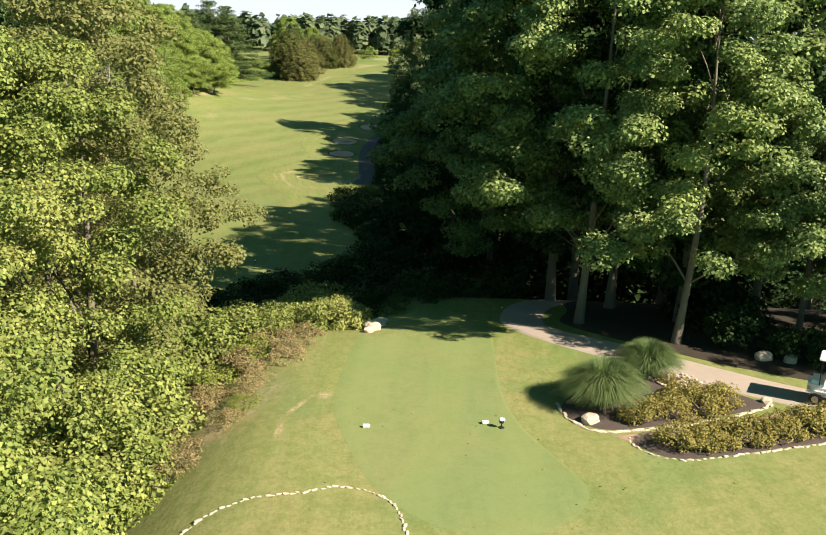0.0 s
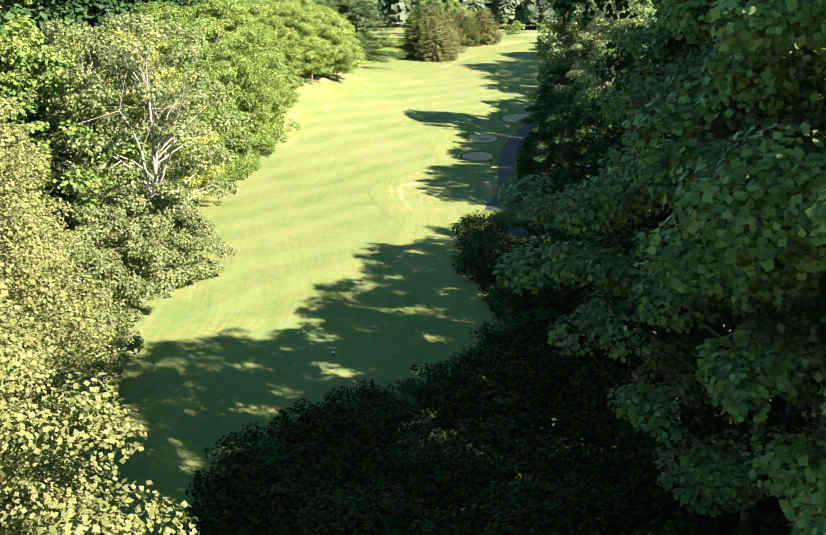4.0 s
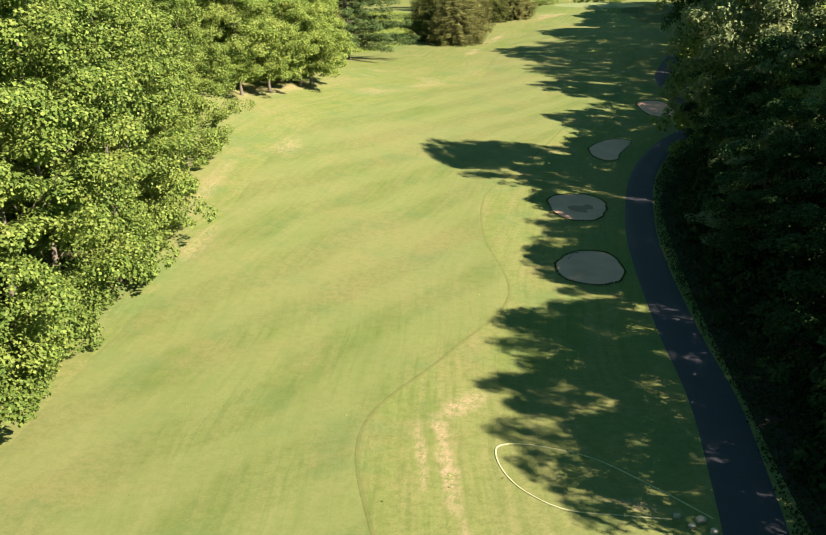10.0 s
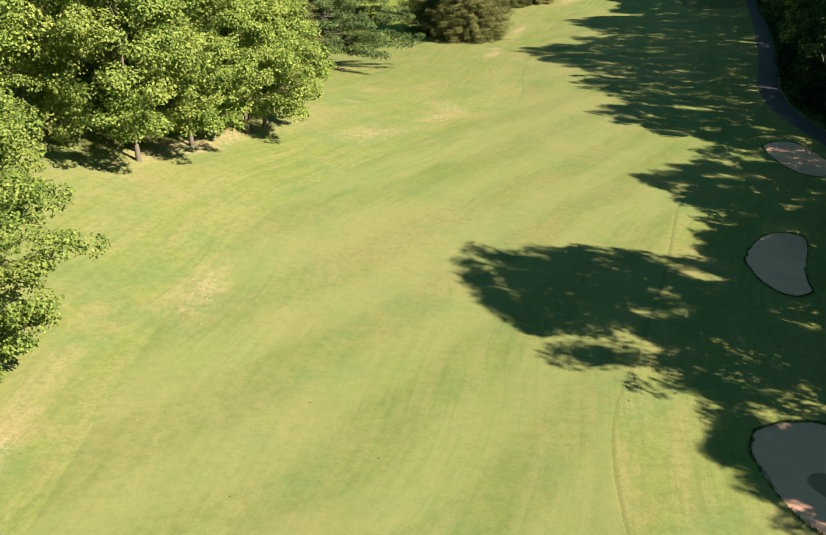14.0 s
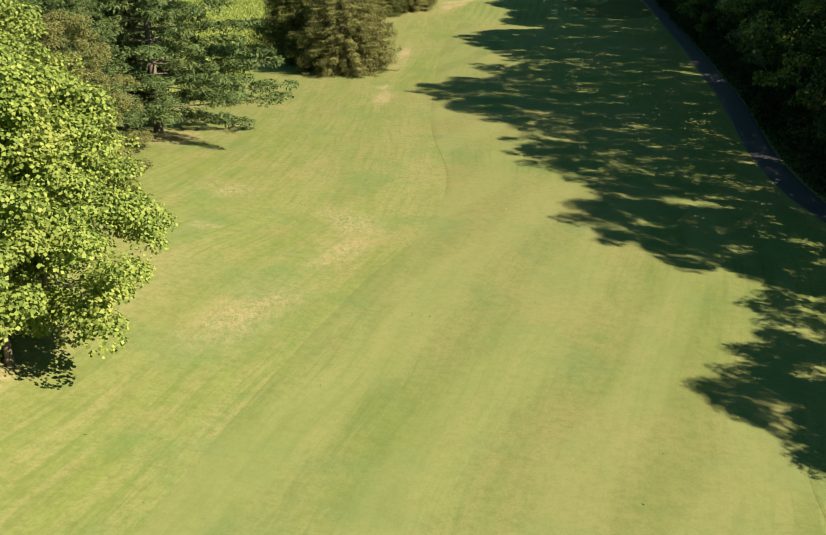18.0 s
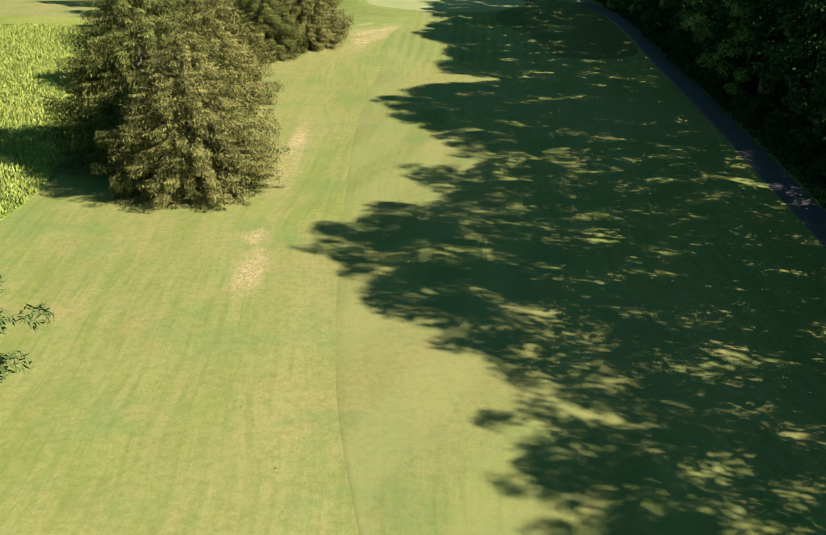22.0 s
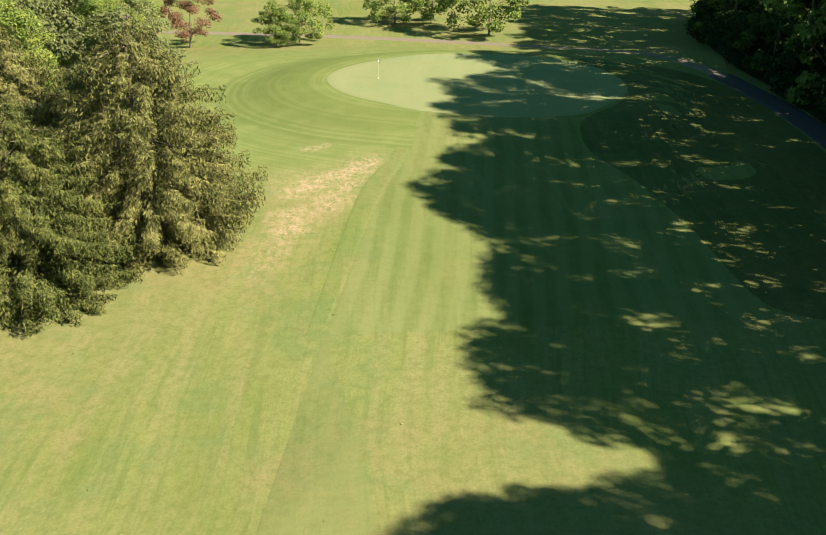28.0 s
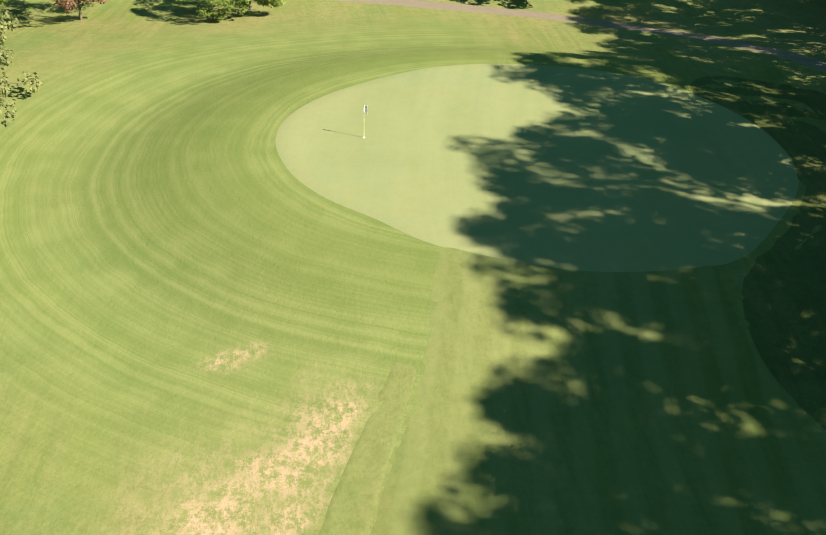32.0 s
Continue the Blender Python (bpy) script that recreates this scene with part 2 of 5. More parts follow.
        deep = g.math('MULTIPLY', g.math('MULTIPLY', g.ramp(d, 1.0, 1.15), g.math('SUBTRACT', 1.0, g.ramp(d, 1.3, 1.75))), 0.4)
        col = g.mix(deep, col, dark)
    fray = g.noise(1.1, 6, 0.75)
    scuff = g.ramp(g.math('ADD', g.noise(2.2, 10, 0.95), g.math('MULTIPLY', g.math('SUBTRACT', g.noise(1.0, 5, 0.8, stretch=(4.0, 1.5, 1, 30)), 0.5), 0.35)), 0.44, 0.61)
    for spots, amount in ((worn, 0.5), (bare, 0.95)):
        tot = None
        for w in spots:
            s = g.spot(*w, wobble=fray, soft=0.75)
            tot = s if tot is None else g.math('MAXIMUM', tot, s)
        if tot is not None:
            col = g.mix(g.math('MULTIPLY', g.math('MULTIPLY', tot, amount), scuff), col, wear_color)
    hb = g.math('ADD', g.noise(5.0, 4, 0.7), g.math('MULTIPLY', mid_n, 2.0))
    surface(nt, out, col, 0.8, g.bump(hb, rough_bump, 0.06), 0.03, 0.0)
    return m


M_ROUGH = turf("rough_grass", (0.100, 0.140, 0.037), (0.134, 0.175, 0.050), (0.185, 0.215, 0.079), (0.188, 0.192, 0.087), worn=WORN, bare=BARE, rings=True, rough_bump=0.4)
M_FAIRWAY = turf("fairway_grass", (0.087, 0.126, 0.035), (0.115, 0.155, 0.047), (0.167, 0.199, 0.076), (0.160, 0.170, 0.072), stripes=(6.4, 24, 0.30), worn=WORN[:3], bare=BARE[:3], rough_bump=0.2, blotch=0.7, vary=0.8)
M_MOWN_EDGE = turf("mowing_edge_grass", (0.100, 0.132, 0.038), (0.122, 0.152, 0.048), (0.150, 0.160, 0.062), (0.140, 0.145, 0.062), rough_bump=0.5, vary=0.9)
M_DEEP_ROUGH = turf("deep_rough_grass", (0.055, 0.084, 0.024), (0.078, 0.112, 0.031), (0.110, 0.140, 0.046), (0.118, 0.124, 0.050), rough_bump=1.0, blotch=0.5)
M_APPROACH = turf("approach_grass", (0.085, 0.124, 0.033), (0.109, 0.151, 0.043), (0.177, 0.210, 0.086), (0.152, 0.173, 0.069), stripes=(1.45, 9.1, 0.26), rough_bump=0.25, blotch=0.3, vary=0.6)
M_FRINGE = turf("fringe_grass", (0.092, 0.138, 0.036), (0.120, 0.165, 0.047), (0.160, 0.195, 0.070), (0.165, 0.180, 0.078), rough_bump=0.4, blotch=0.5, vary=0.8)
M_GREEN = turf("green_grass", (0.153, 0.196, 0.086), (0.174, 0.216, 0.102), (0.203, 0.239, 0.120), (0.194, 0.221, 0.103), rough_bump=0.08, blotch=0.4, vary=0.32)
M_TEE = turf("tee_grass", (0.100, 0.149, 0.045), (0.124, 0.173, 0.059), (0.153, 0.197, 0.075), (0.157, 0.178, 0.082), stripes=(3.0, 2, 0.25), rough_bump=0.15, blotch=0.4, vary=0.5)
M_FIELD = turf("meadow_grass", (0.093, 0.151, 0.027), (0.141, 0.200, 0.041), (0.187, 0.237, 0.069), (0.187, 0.216, 0.069), rough_bump=1.0)


def leaf_mat(name, dark, light, tip, through=0.35, rough=0.55, tint=0.5, odd=(), gloss=0.12):
    """Foliage: each leaf a shade of its own, each plant a tint of its own, some light passes through."""
    m, nt, out = node_mat(name)
    g = Net(nt)
    col = g.mix(g.ramp(g.island, 0.0, 1.0), dark, light)
    col = g.mix(g.math('MULTIPLY', g.ramp(g.noise(0.22, 3), 0.45, 0.75), 0.6), col, tip)
    own = g.random()
    col = g.mix(g.math('MULTIPLY', own, tint), col, tuple(d * 0.75 for d in dark))
    for k, other in enumerate(odd):                      # now and then a plant of another green
        start = 0.13 + 0.55 * k
        band = g.math('MULTIPLY', g.ramp(own, start, start + 0.03), g.math('SUBTRACT', 1.0, g.ramp(own, start + 0.14, start + 0.17)))
        col = g.mix(g.math('MULTIPLY', band, g.math('ADD', g.math('MULTIPLY', g.island, 0.6), 0.3)), col, other)
    b = nt.nodes.new("ShaderNodeBsdfPrincipled")
    nt.links.new(col, b.inputs["Base Color"])
    b.inputs["Roughness"].default_value = rough
    b.inputs["Specular IOR Level"].default_value = gloss
    tr = nt.nodes.new("ShaderNodeBsdfTranslucent")
    nt.links.new(col, tr.inputs[0])
    mx = nt.nodes.new("ShaderNodeMixShader")
    mx.inputs[0].default_value = through
    nt.links.new(b.outputs[0], mx.inputs[1])
    nt.links.new(tr.outputs[0], mx.inputs[2])
    nt.links.new(mx.outputs[0], out.inputs[0])
    return m


M_LEAF_MAPLE = leaf_mat("maple_leaves", (0.082, 0.146, 0.030), (0.218, 0.298, 0.066), (0.290, 0.342, 0.086), 0.34, 0.5, 0.5)
M_LEAF_ROW = leaf_mat("bright_maple_leaves", (0.108, 0.178, 0.038), (0.265, 0.350, 0.078), (0.335, 0.380, 0.100), 0.36, 0.5, 0.25)
M_LEAF_YELLOW = leaf_mat("yellowing_leaves", (0.112, 0.165, 0.038), (0.285, 0.338, 0.092), (0.358, 0.368, 0.122), 0.30)
# the wood's shade is put into these two darkened leaf colours
M_LEAF_WOOD_SHADE = leaf_mat("shade_toned_wood_leaves", (0.012, 0.030, 0.010), (0.042, 0.084, 0.028), (0.072, 0.112, 0.038), 0.10, 0.7, 0.35, ((0.170, 0.225, 0.055), (0.150, 0.190, 0.090)), 0.03)
M_LEAF_FULL_SHADE = leaf_mat("full_shade_toned_leaves", (0.012, 0.030, 0.010), (0.038, 0.078, 0.026), (0.060, 0.098, 0.034), 0.10, 0.7, 0.35, (), 0.03)
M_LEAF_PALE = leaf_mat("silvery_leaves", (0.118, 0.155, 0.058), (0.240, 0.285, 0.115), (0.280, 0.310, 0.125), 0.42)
# undergrowth green taken down to paint in the shade beneath the wood
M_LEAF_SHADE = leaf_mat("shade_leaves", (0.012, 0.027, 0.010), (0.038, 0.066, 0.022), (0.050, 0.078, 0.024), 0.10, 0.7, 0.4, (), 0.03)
# bramble green lowered, so the shade of the hollow is in the colour
M_LEAF_BRUSH = leaf_mat("bramble_leaves", (0.030, 0.055, 0.015), (0.080, 0.118, 0.029), (0.105, 0.130, 0.033), 0.3)
M_LEAF_GOLD = leaf_mat("golden_shrub_leaves", (0.150, 0.142, 0.034), (0.310, 0.285, 0.085), (0.350, 0.310, 0.095), 0.25)
M_NEEDLE_SPRUCE = leaf_mat("spruce_needles", (0.022, 0.030, 0.010), (0.196, 0.212, 0.072), (0.245, 0.250, 0.092), 0.08, 0.7, 0.2, (), 0.05)
M_NEEDLE_GREEN = leaf_mat("green_spruce_needles", (0.020, 0.034, 0.010), (0.140, 0.168, 0.048), (0.165, 0.180, 0.054), 0.08, 0.7, 0.2, (), 0.05)
M_NEEDLE_PINE = leaf_mat("pine_needles", (0.045, 0.085, 0.026), (0.115, 0.172, 0.060), (0.125, 0.170, 0.055), 0.2, 0.6, 0.3)
M_LEAF_RED = leaf_mat("rust_red_leaves", (0.216, 0.190, 0.090), (0.365, 0.312, 0.160), (0.290, 0.270, 0.110), 0.35)
M_LEAF_RUST = leaf_mat("rust_brown_leaves", (0.150, 0.085, 0.055), (0.300, 0.185, 0.120), (0.250, 0.200, 0.110), 0.35)
M_LEAF_WEED = leaf_mat("slope_weed_leaves", (0.151, 0.216, 0.040), (0.265, 0.321, 0.073), (0.316, 0.315, 0.089), 0.35)
M_LEAF_OAK = leaf_mat("oak_leaves", (0.075, 0.125, 0.042), (0.235, 0.320, 0.110), (0.290, 0.360, 0.095), 0.26, 0.45, 0.3)
M_LEAF_GREY = leaf_mat("grey_green_leaves", (0.075, 0.112, 0.050), (0.205, 0.262, 0.115), (0.250, 0.290, 0.110), 0.3, 0.45, 0.3)
M_LEAF_LEMON = leaf_mat("lemon_yellow_leaves", (0.180, 0.218, 0.048), (0.362, 0.412, 0.110), (0.405, 0.435, 0.128), 0.45, 0.5, 0.2)
M_LEAF_TAN = leaf_mat("tan_green_leaves", (0.150, 0.172, 0.056), (0.270, 0.300, 0.112), (0.310, 0.325, 0.133), 0.45)
M_LEAF_MEADOW = leaf_mat("meadow_blades", (0.190, 0.275, 0.062), (0.345, 0.430, 0.120), (0.370, 0.420, 0.125), 0.42)
M_REED = leaf_mat("fountain_grass_blades", (0.075, 0.130, 0.045), (0.150, 0.215, 0.080), (0.180, 0.230, 0.095), 0.35)
# greyed and lifted: the haze of distance is mixed into this leaf colour
M_FAR = leaf_mat("haze_toned_leaves", (0.072, 0.112, 0.060), (0.125, 0.170, 0.090), (0.140, 0.178, 0.090), 0.35)
M_BARK = plain_mat("grey_bark", (0.14, 0.125, 0.10), 0.9, 0, 6.0, 0.5, 0.8)
M_BARK_PALE = plain_mat("pale_dead_wood", (0.30, 0.28, 0.24), 0.9, 0, 6.0, 0.4, 0.6)
M_ASPHALT = plain_mat("worn_asphalt", (0.038, 0.042, 0.056), 0.85, 0, 5.0, 0.35, 0.4)
M_GRAVEL = plain_mat("brown_gravel", (0.165, 0.150, 0.110), 0.95, 0, 6.0, 0.35, 0.6)
M_CONCRETE = plain_mat("tan_concrete", (0.27, 0.245, 0.205), 0.85, 0, 3.0, 0.25, 0.3)
M_SAND = plain_mat("damp_bunker_sand", (0.55, 0.350, 0.258), 0.95, 0, 0.6, 0.5, 0.5)
M_SAND_WET = plain_mat("wet_bunker_sand", (0.27, 0.175, 0.125), 0.9, 0, 1.2, 0.5, 0.4)
M_STONE = plain_mat("pale_limestone", (0.40, 0.36, 0.29), 0.9, 0, 7.0, 0.35, 0.8)
M_MULCH = plain_mat("brown_mulch", (0.058, 0.048, 0.042), 0.95, 0, 14.0, 0.5, 1.0)
M_BRICK = plain_mat("tan_brick_paving", (0.26, 0.19, 0.135), 0.9, 0, 9.0, 0.35, 0.6)
M_WHITE = plain_mat("white_paint", (0.72, 0.71, 0.68), 0.5, 0, 9.0, 0.1, 0.05)
M_BLACK = plain_mat("black_plastic", (0.02, 0.02, 0.022), 0.45, 0, 9.0, 0.3, 0.1)
M_LINE = plain_mat("faded_line_paint", (0.40, 0.42, 0.24), 0.9, 0, 6.0, 0.5, 0.2)
M_METAL = plain_mat("grey_metal", (0.45, 0.46, 0.47), 0.35, 0.8, 9.0, 0.2, 0.05)
M_POLE = plain_mat("yellow_flagstick", (0.74, 0.70, 0.46), 0.4, 0, 9.0, 0.1, 0.0)
M_FLAG = plain_mat("white_flag_cloth", (0.80, 0.80, 0.80), 0.8, 0, 9.0, 0.08, 0.1)
# litter colour taken far down, so the floor carries the wood's shade
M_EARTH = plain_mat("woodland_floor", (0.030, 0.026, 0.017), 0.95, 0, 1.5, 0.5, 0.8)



def glow_mat(name, low, high):
    """Bright hazy sky near the horizon."""
    m, nt, out = node_mat(name)
    g = Net(nt)
    e = nt.nodes.new("ShaderNodeEmission")
    nt.links.new(g.mix(g.ramp(g.xyz()[2], -40, 240), low, high), e.inputs[0])
    e.inputs[1].default_value = 0.30
    nt.links.new(e.outputs[0], out.inputs[0])
    return m


M_HAZE = glow_mat("sky_haze", (0.93, 0.97, 1.0), (0.72, 0.86, 1.0))

# ---- ground ----
def ease(a, b, v):
    u = np.clip((v - a) / (b - a), 0, 1)
    return u * u * (3 - 2 * u)


def ground(x, y):
    """Height of the land: tee hill, the drop behind it, the sloping fairway, the raised green."""
    x, y = np.asarray(x, float), np.asarray(y, float)
    z = 13.2 * (1 - ease(47.5, 85, y))
    z = z - 4.5 * ease(-5, -16, x) * (1 - ease(47.5, 85, y))
    z = z - 2.0 * ease(-1.0, -6.0, x) * ease(41.5, 48, y) * (1 - ease(52, 75, y)) - 0.8 * ease(41.5, 48.5, y) * (1 - ease(52, 75, y))
    z = z + 2.4 * ease(60, 90, y) * (1 - ease(100, 165, y))
    w = ease(140, 215, y) * (1 - ease(235, 317, y))
    u = np.clip(x + 30, -45, 45)
    z = z + w * (np.where(u < 0, 0.0035 * u * u, 0) - 0.07 * u)
    z = z + 0.8 * ease(372, 409, y) - 1.8 * ease(437, 457, y)
    d = np.sqrt(((x + 14.8) / 13.6) ** 2 + ((y - 424.9) / 12.0) ** 2)
    z = z + 0.95 * (1 - ease(1.06, 1.75, d)) - 0.2 * ease(1.3, 1.75, d) * (1 - ease(1.75, 2.3, d))
    far = np.clip(y - 500, 0, 2500) + 0.7 * np.clip(np.abs(x + 20) - 130, 0, 2500) + 0.7 * np.clip(-20 - y, 0, 2500)
    z = z - 0.035 * far
    return z


def land(x, y):
    """Height of the ground sheet itself, between its grid points."""
    x, y = np.asarray(x, float), np.asarray(y, float)
    i = np.clip(np.searchsorted(xs, x, side='right') - 1, 0, len(xs) - 2)
    j = np.clip(np.searchsorted(ys, y, side='right') - 1, 0, len(ys) - 2)
    u, v = (x - xs[i]) / (xs[i + 1] - xs[i]), (y - ys[j]) / (ys[j + 1] - ys[j])
    return (ground(xs[i], ys[j]) * (1 - u) + ground(xs[i + 1], ys[j]) * u) * (1 - v) + (ground(xs[i], ys[j + 1]) * (1 - u) + ground(xs[i + 1], ys[j + 1]) * u) * v


def axis(stops):
    """Coordinates with steps that widen away from the course."""
    out = []
    for a, b, step in stops:
        n = max(1, round((b - a) / step))
        out += [a + (b - a) * i / n for i in range(n)]
    return np.array(out + [stops[-1][1]])


LANE_Y = [60, 98, 115, 130, 150, 165, 180, 206, 216, 226, 240, 252, 264, 278, 296, 321, 351, 380, 440]
LANE_X = [-20, -23, -27, -31, -35, -36, -36.5, -37, -36.5, -35, -31.2, -27.8, -24.7, -22.6, -21.9, -21, -18.8, -16.3, -12]


def mesh_ob(name, verts, faces, material, smooth=False):
    me = bpy.data.meshes.new(name)
    me.from_pydata([tuple(v) for v in verts], [], faces)
    me.materials.append(material)
    if smooth:
        me.polygons.foreach_set("use_smooth", np.ones(len(me.polygons), bool))
    V = np.asarray([tuple(v) for v in verts], float)
    lane = np.column_stack([V[:, 0] - np.interp(V[:, 1], LANE_Y, LANE_X), V[:, 1], np.zeros(len(V))])
    me.attributes.new("lane", 'FLOAT_VECTOR', 'POINT').data.foreach_set("vector", lane.ravel())
    me.update()
    return new(name, me)


def sheet(name, xs, ys, lift, material, height=ground):
    X, Y = np.meshgrid(xs, ys)
    Z = height(X, Y) + lift
    nx, ny = len(xs), len(ys)
    V = np.stack([X.ravel(), Y.ravel(), Z.ravel()], 1)
    i = (np.arange(ny - 1)[:, None] * nx + np.arange(nx - 1)[None]).ravel()
    F = np.stack([i, i + 1, i + nx + 1, i + nx], 1)
    return mesh_ob(name, V, F.tolist(), material, True)


xs = axis([(-4000, -600, 400), (-600, -160, 40), (-160, -80, 6), (-80, 40, 1.5), (40, 120, 6), (120, 600, 40), (600, 4000, 400)])
ys = axis([(-3000, -300, 300), (-300, -30, 18), (-30, 480, 1.5), (480, 620, 7), (620, 1200, 40), (1200, 5000, 400)])
tagged(sheet("ground", xs, ys, 0.0, M_ROUGH), "sunlit rough grass with dry worn patches", "ground", kind="structure")


def curve_pts(pts, closed=True, steps=8):
    """A smooth line through the points (Catmull-Rom)."""
    p = [np.array(a, float) for a in pts]
    n = len(p)
    out = []
    for i in range(n if closed else n - 1):
        a, b, c, d = (p[(i - 1) % n], p[i], p[(i + 1) % n], p[(i + 2) % n]) if closed else (p[max(i - 1, 0)], p[i], p[i + 1], p[min(i + 2, n - 1)])
        for k in range(steps):
            s = k / steps
            out.append(0.5 * (2 * b + (c - a) * s + (2 * a - 5 * b + 4 * c - d) * s * s + (3 * b - a - 3 * c + d) * s ** 3))
    if not closed:
        out.append(p[-1])
    return np.array(out)


def blob(name, outline, lift, material, rings=10, dish=0.0, steps=8):
    """A patch that lies on the land, with a smooth outline; dish: how deep it is hollowed."""
    o = curve_pts(outline, True, steps)
    c, n = o.mean(0), len(o)
    V, F = [], []
    for k in range(rings):
        s = 1 - k / rings
        q = c + (o - c) * s
        z = land(q[:, 0], q[:, 1]) + lift - dish * (1 - s ** 4)
        if k == 0:
            V += np.column_stack([q, z - lift + 0.002]).tolist()
            q = c + (o - c) * (1 - np.minimum(0.3 / np.linalg.norm(o - c, axis=1)[:, None], 0.5 / rings))
            z = land(q[:, 0], q[:, 1]) + lift
        V += np.column_stack([q, z]).tolist()
    V.append((c[0], c[1], float(land(c[0], c[1])) + lift - dish))
    for k in range(rings):
        for i in range(n):
            j = (i + 1) % n
            F.append((k * n + i, k * n + j, (k + 1) * n + j, (k + 1) * n + i))
    b = rings * n
    F += [(b + i, b + (i + 1) % n, (rings + 1) * n) for i in range(n)]
    ob = mesh_ob(name, V, F, material, True)
    return ob


def ribbon(name, left, right, lift, material, across=16, steps=12):
    """A strip between two lines of equally many points."""
    a, b = curve_pts(left, False, steps), curve_pts(right, False, steps)
    V, F, m = [], [], across + 3
    for i, (p, q) in enumerate(zip(a, b)):
        up = lift * (0.25 if i in (0, len(a) - 1) else 1.0)
        rim = (0.5 if np.linalg.norm(q - p) > 5 else 0.1) / np.linalg.norm(q - p)
        for k, u in enumerate([0.0, rim, *np.arange(1, across) / across, 1 - rim, 1.0]):
            c = p + (q - p) * u
            V.append((c[0], c[1], float(land(c[0], c[1])) + (up if 0 < u < 1 else -0.004)))
    for i in range(len(a) - 1):
        for k in range(m - 1):
            v = i * m + k
            F.append((v, v + 1, v + m + 1, v + m))
    return mesh_ob(name, V, F, material, True)


def band(name, line, width, lift, material, across=4, steps=8):
    p = curve_pts(line, False, 1)
    d = np.gradient(p, axis=0)
    nrm = np.column_stack([-d[:, 1], d[:, 0]]) / np.linalg.norm(d, axis=1)[:, None]
    return ribbon(name, p + nrm * width / 2, p - nrm * width / 2, lift, material, across, steps)


FAIRWAY_EDGE = [(-14, 98), (-19.9, 130.2), (-25.2, 142.5), (-27.9, 152.5), (-25.2, 162), (-22.5, 172.5), (-25.6, 186), (-26.7, 198), (-25.0, 208), (-22.4, 222), (-20.5, 235)]
tagged(ribbon("fairway", [(-30, 98), (-40, 130), (-44, 150), (-46, 180), (-48.5, 206), (-47.5, 226.2), (-41, 252), (-36.7, 264.3), (-34.6, 278.4), (-35.5, 296.4), (-34.6, 321.4), (-32.3, 351.5), (-28, 380.6)],
              [*FAIRWAY_EDGE, (-14, 252.6), (-11.7, 264.9), (-10.6, 279), (-9.5, 297), (-7.1, 322.1), (-5.3, 352.1), (-4.6, 381.2)],
              0.010, M_FAIRWAY, 24), "pale green mown fairway with soft mowing bands", "fairway", kind="structure")
tagged(band("mowing_edge", FAIRWAY_EDGE[1:], 0.32, 0.013, M_MOWN_EDGE, 3), "darker mowing line where the fairway meets the rough", "mowing line", kind="structure")
tagged(ribbon("approach", [(-28.1, 380), (-25.9, 391.6), (-23.9, 400.7), (-21.9, 407.7), (-20.5, 415.3)], [(-4.5, 380.6), (-5.3, 392.1), (-6.8, 402.1), (-8.5, 408.1), (-8.3, 415.1)],
              0.016, M_APPROACH, 18), "mown approach with narrow light and dark stripes", "fairway", kind="structure")
tagged(ribbon("fringe", [(-29, 380), (-27.2, 391.6), (-25.5, 400.6), (-22.9, 408.1)], [(-28.1, 380), (-25.9, 391.6), (-23.9, 400.7), (-21.9, 407.7)],
              0.010, M_FRINGE, 6), "mown green fringe beside the striped approach", "fairway", kind="structure")
GREEN = [(-28.2, 426.5), (-27.5, 422.9), (-25.8, 420), (-23.3, 417.7), (-20.2, 415), (-14.3, 412.8), (-8, 413.4), (-4.5, 416.7), (-1.8, 420.6), (-0.91, 424.5), (-1.7, 428.9), (-4.3, 433.1), (-8.4, 435.9), (-14.5, 437.1), (-19.6, 436.2), (-24.6, 433), (-27.3, 429.8)]
ROUGH_BANK = [(-4.7, 382), (-5.5, 392), (-6.9, 402), (-8.5, 408), (-7.6, 412.4), (-4.2, 416.3), (-1.4, 420.6), (-0.6, 424.5), (-1.4, 429), (-3.5, 433), (0, 436.5), (6, 435), (10.2, 426), (10.2, 414), (8.8, 399.5), (7.0, 384), (1.5, 380)]
tagged(blob("rough_bank", ROUGH_BANK, 0.012, M_DEEP_ROUGH, 8), "dark uncut grass bank beside the green", "rough grass", kind="structure")
tagged(blob("putting_green", GREEN, 0.034, M_GREEN, 14), "smooth pale putting green", "green", kind="structure")
TEE = [(-2.6, 45.5), (-3.3, 40), (-3.5, 34.2), (-2.6, 30.3), (-1.4, 27.3), (0.4, 25.4), (2.6, 24.9), (4.4, 26.0), (5.2, 27.9), (4.5, 29.9), (3.4, 32.7), (2.9, 36.2), (2.9, 41), (2.6, 46), (0.2, 48.5)]
tagged(blob("tee_box", TEE, 0.012, M_TEE, 12), "closely mown tee box, half in shade", "tee", kind="structure")
FORWARD = [(-24.4, 93.9), (-23.2, 96.3), (-21.5, 98.2), (-18.8, 99.4), (-16.8, 98.4), (-14.9, 94.2), (-14.7, 90.5), (-17, 86.5), (-21, 85.5), (-24, 88.5)]
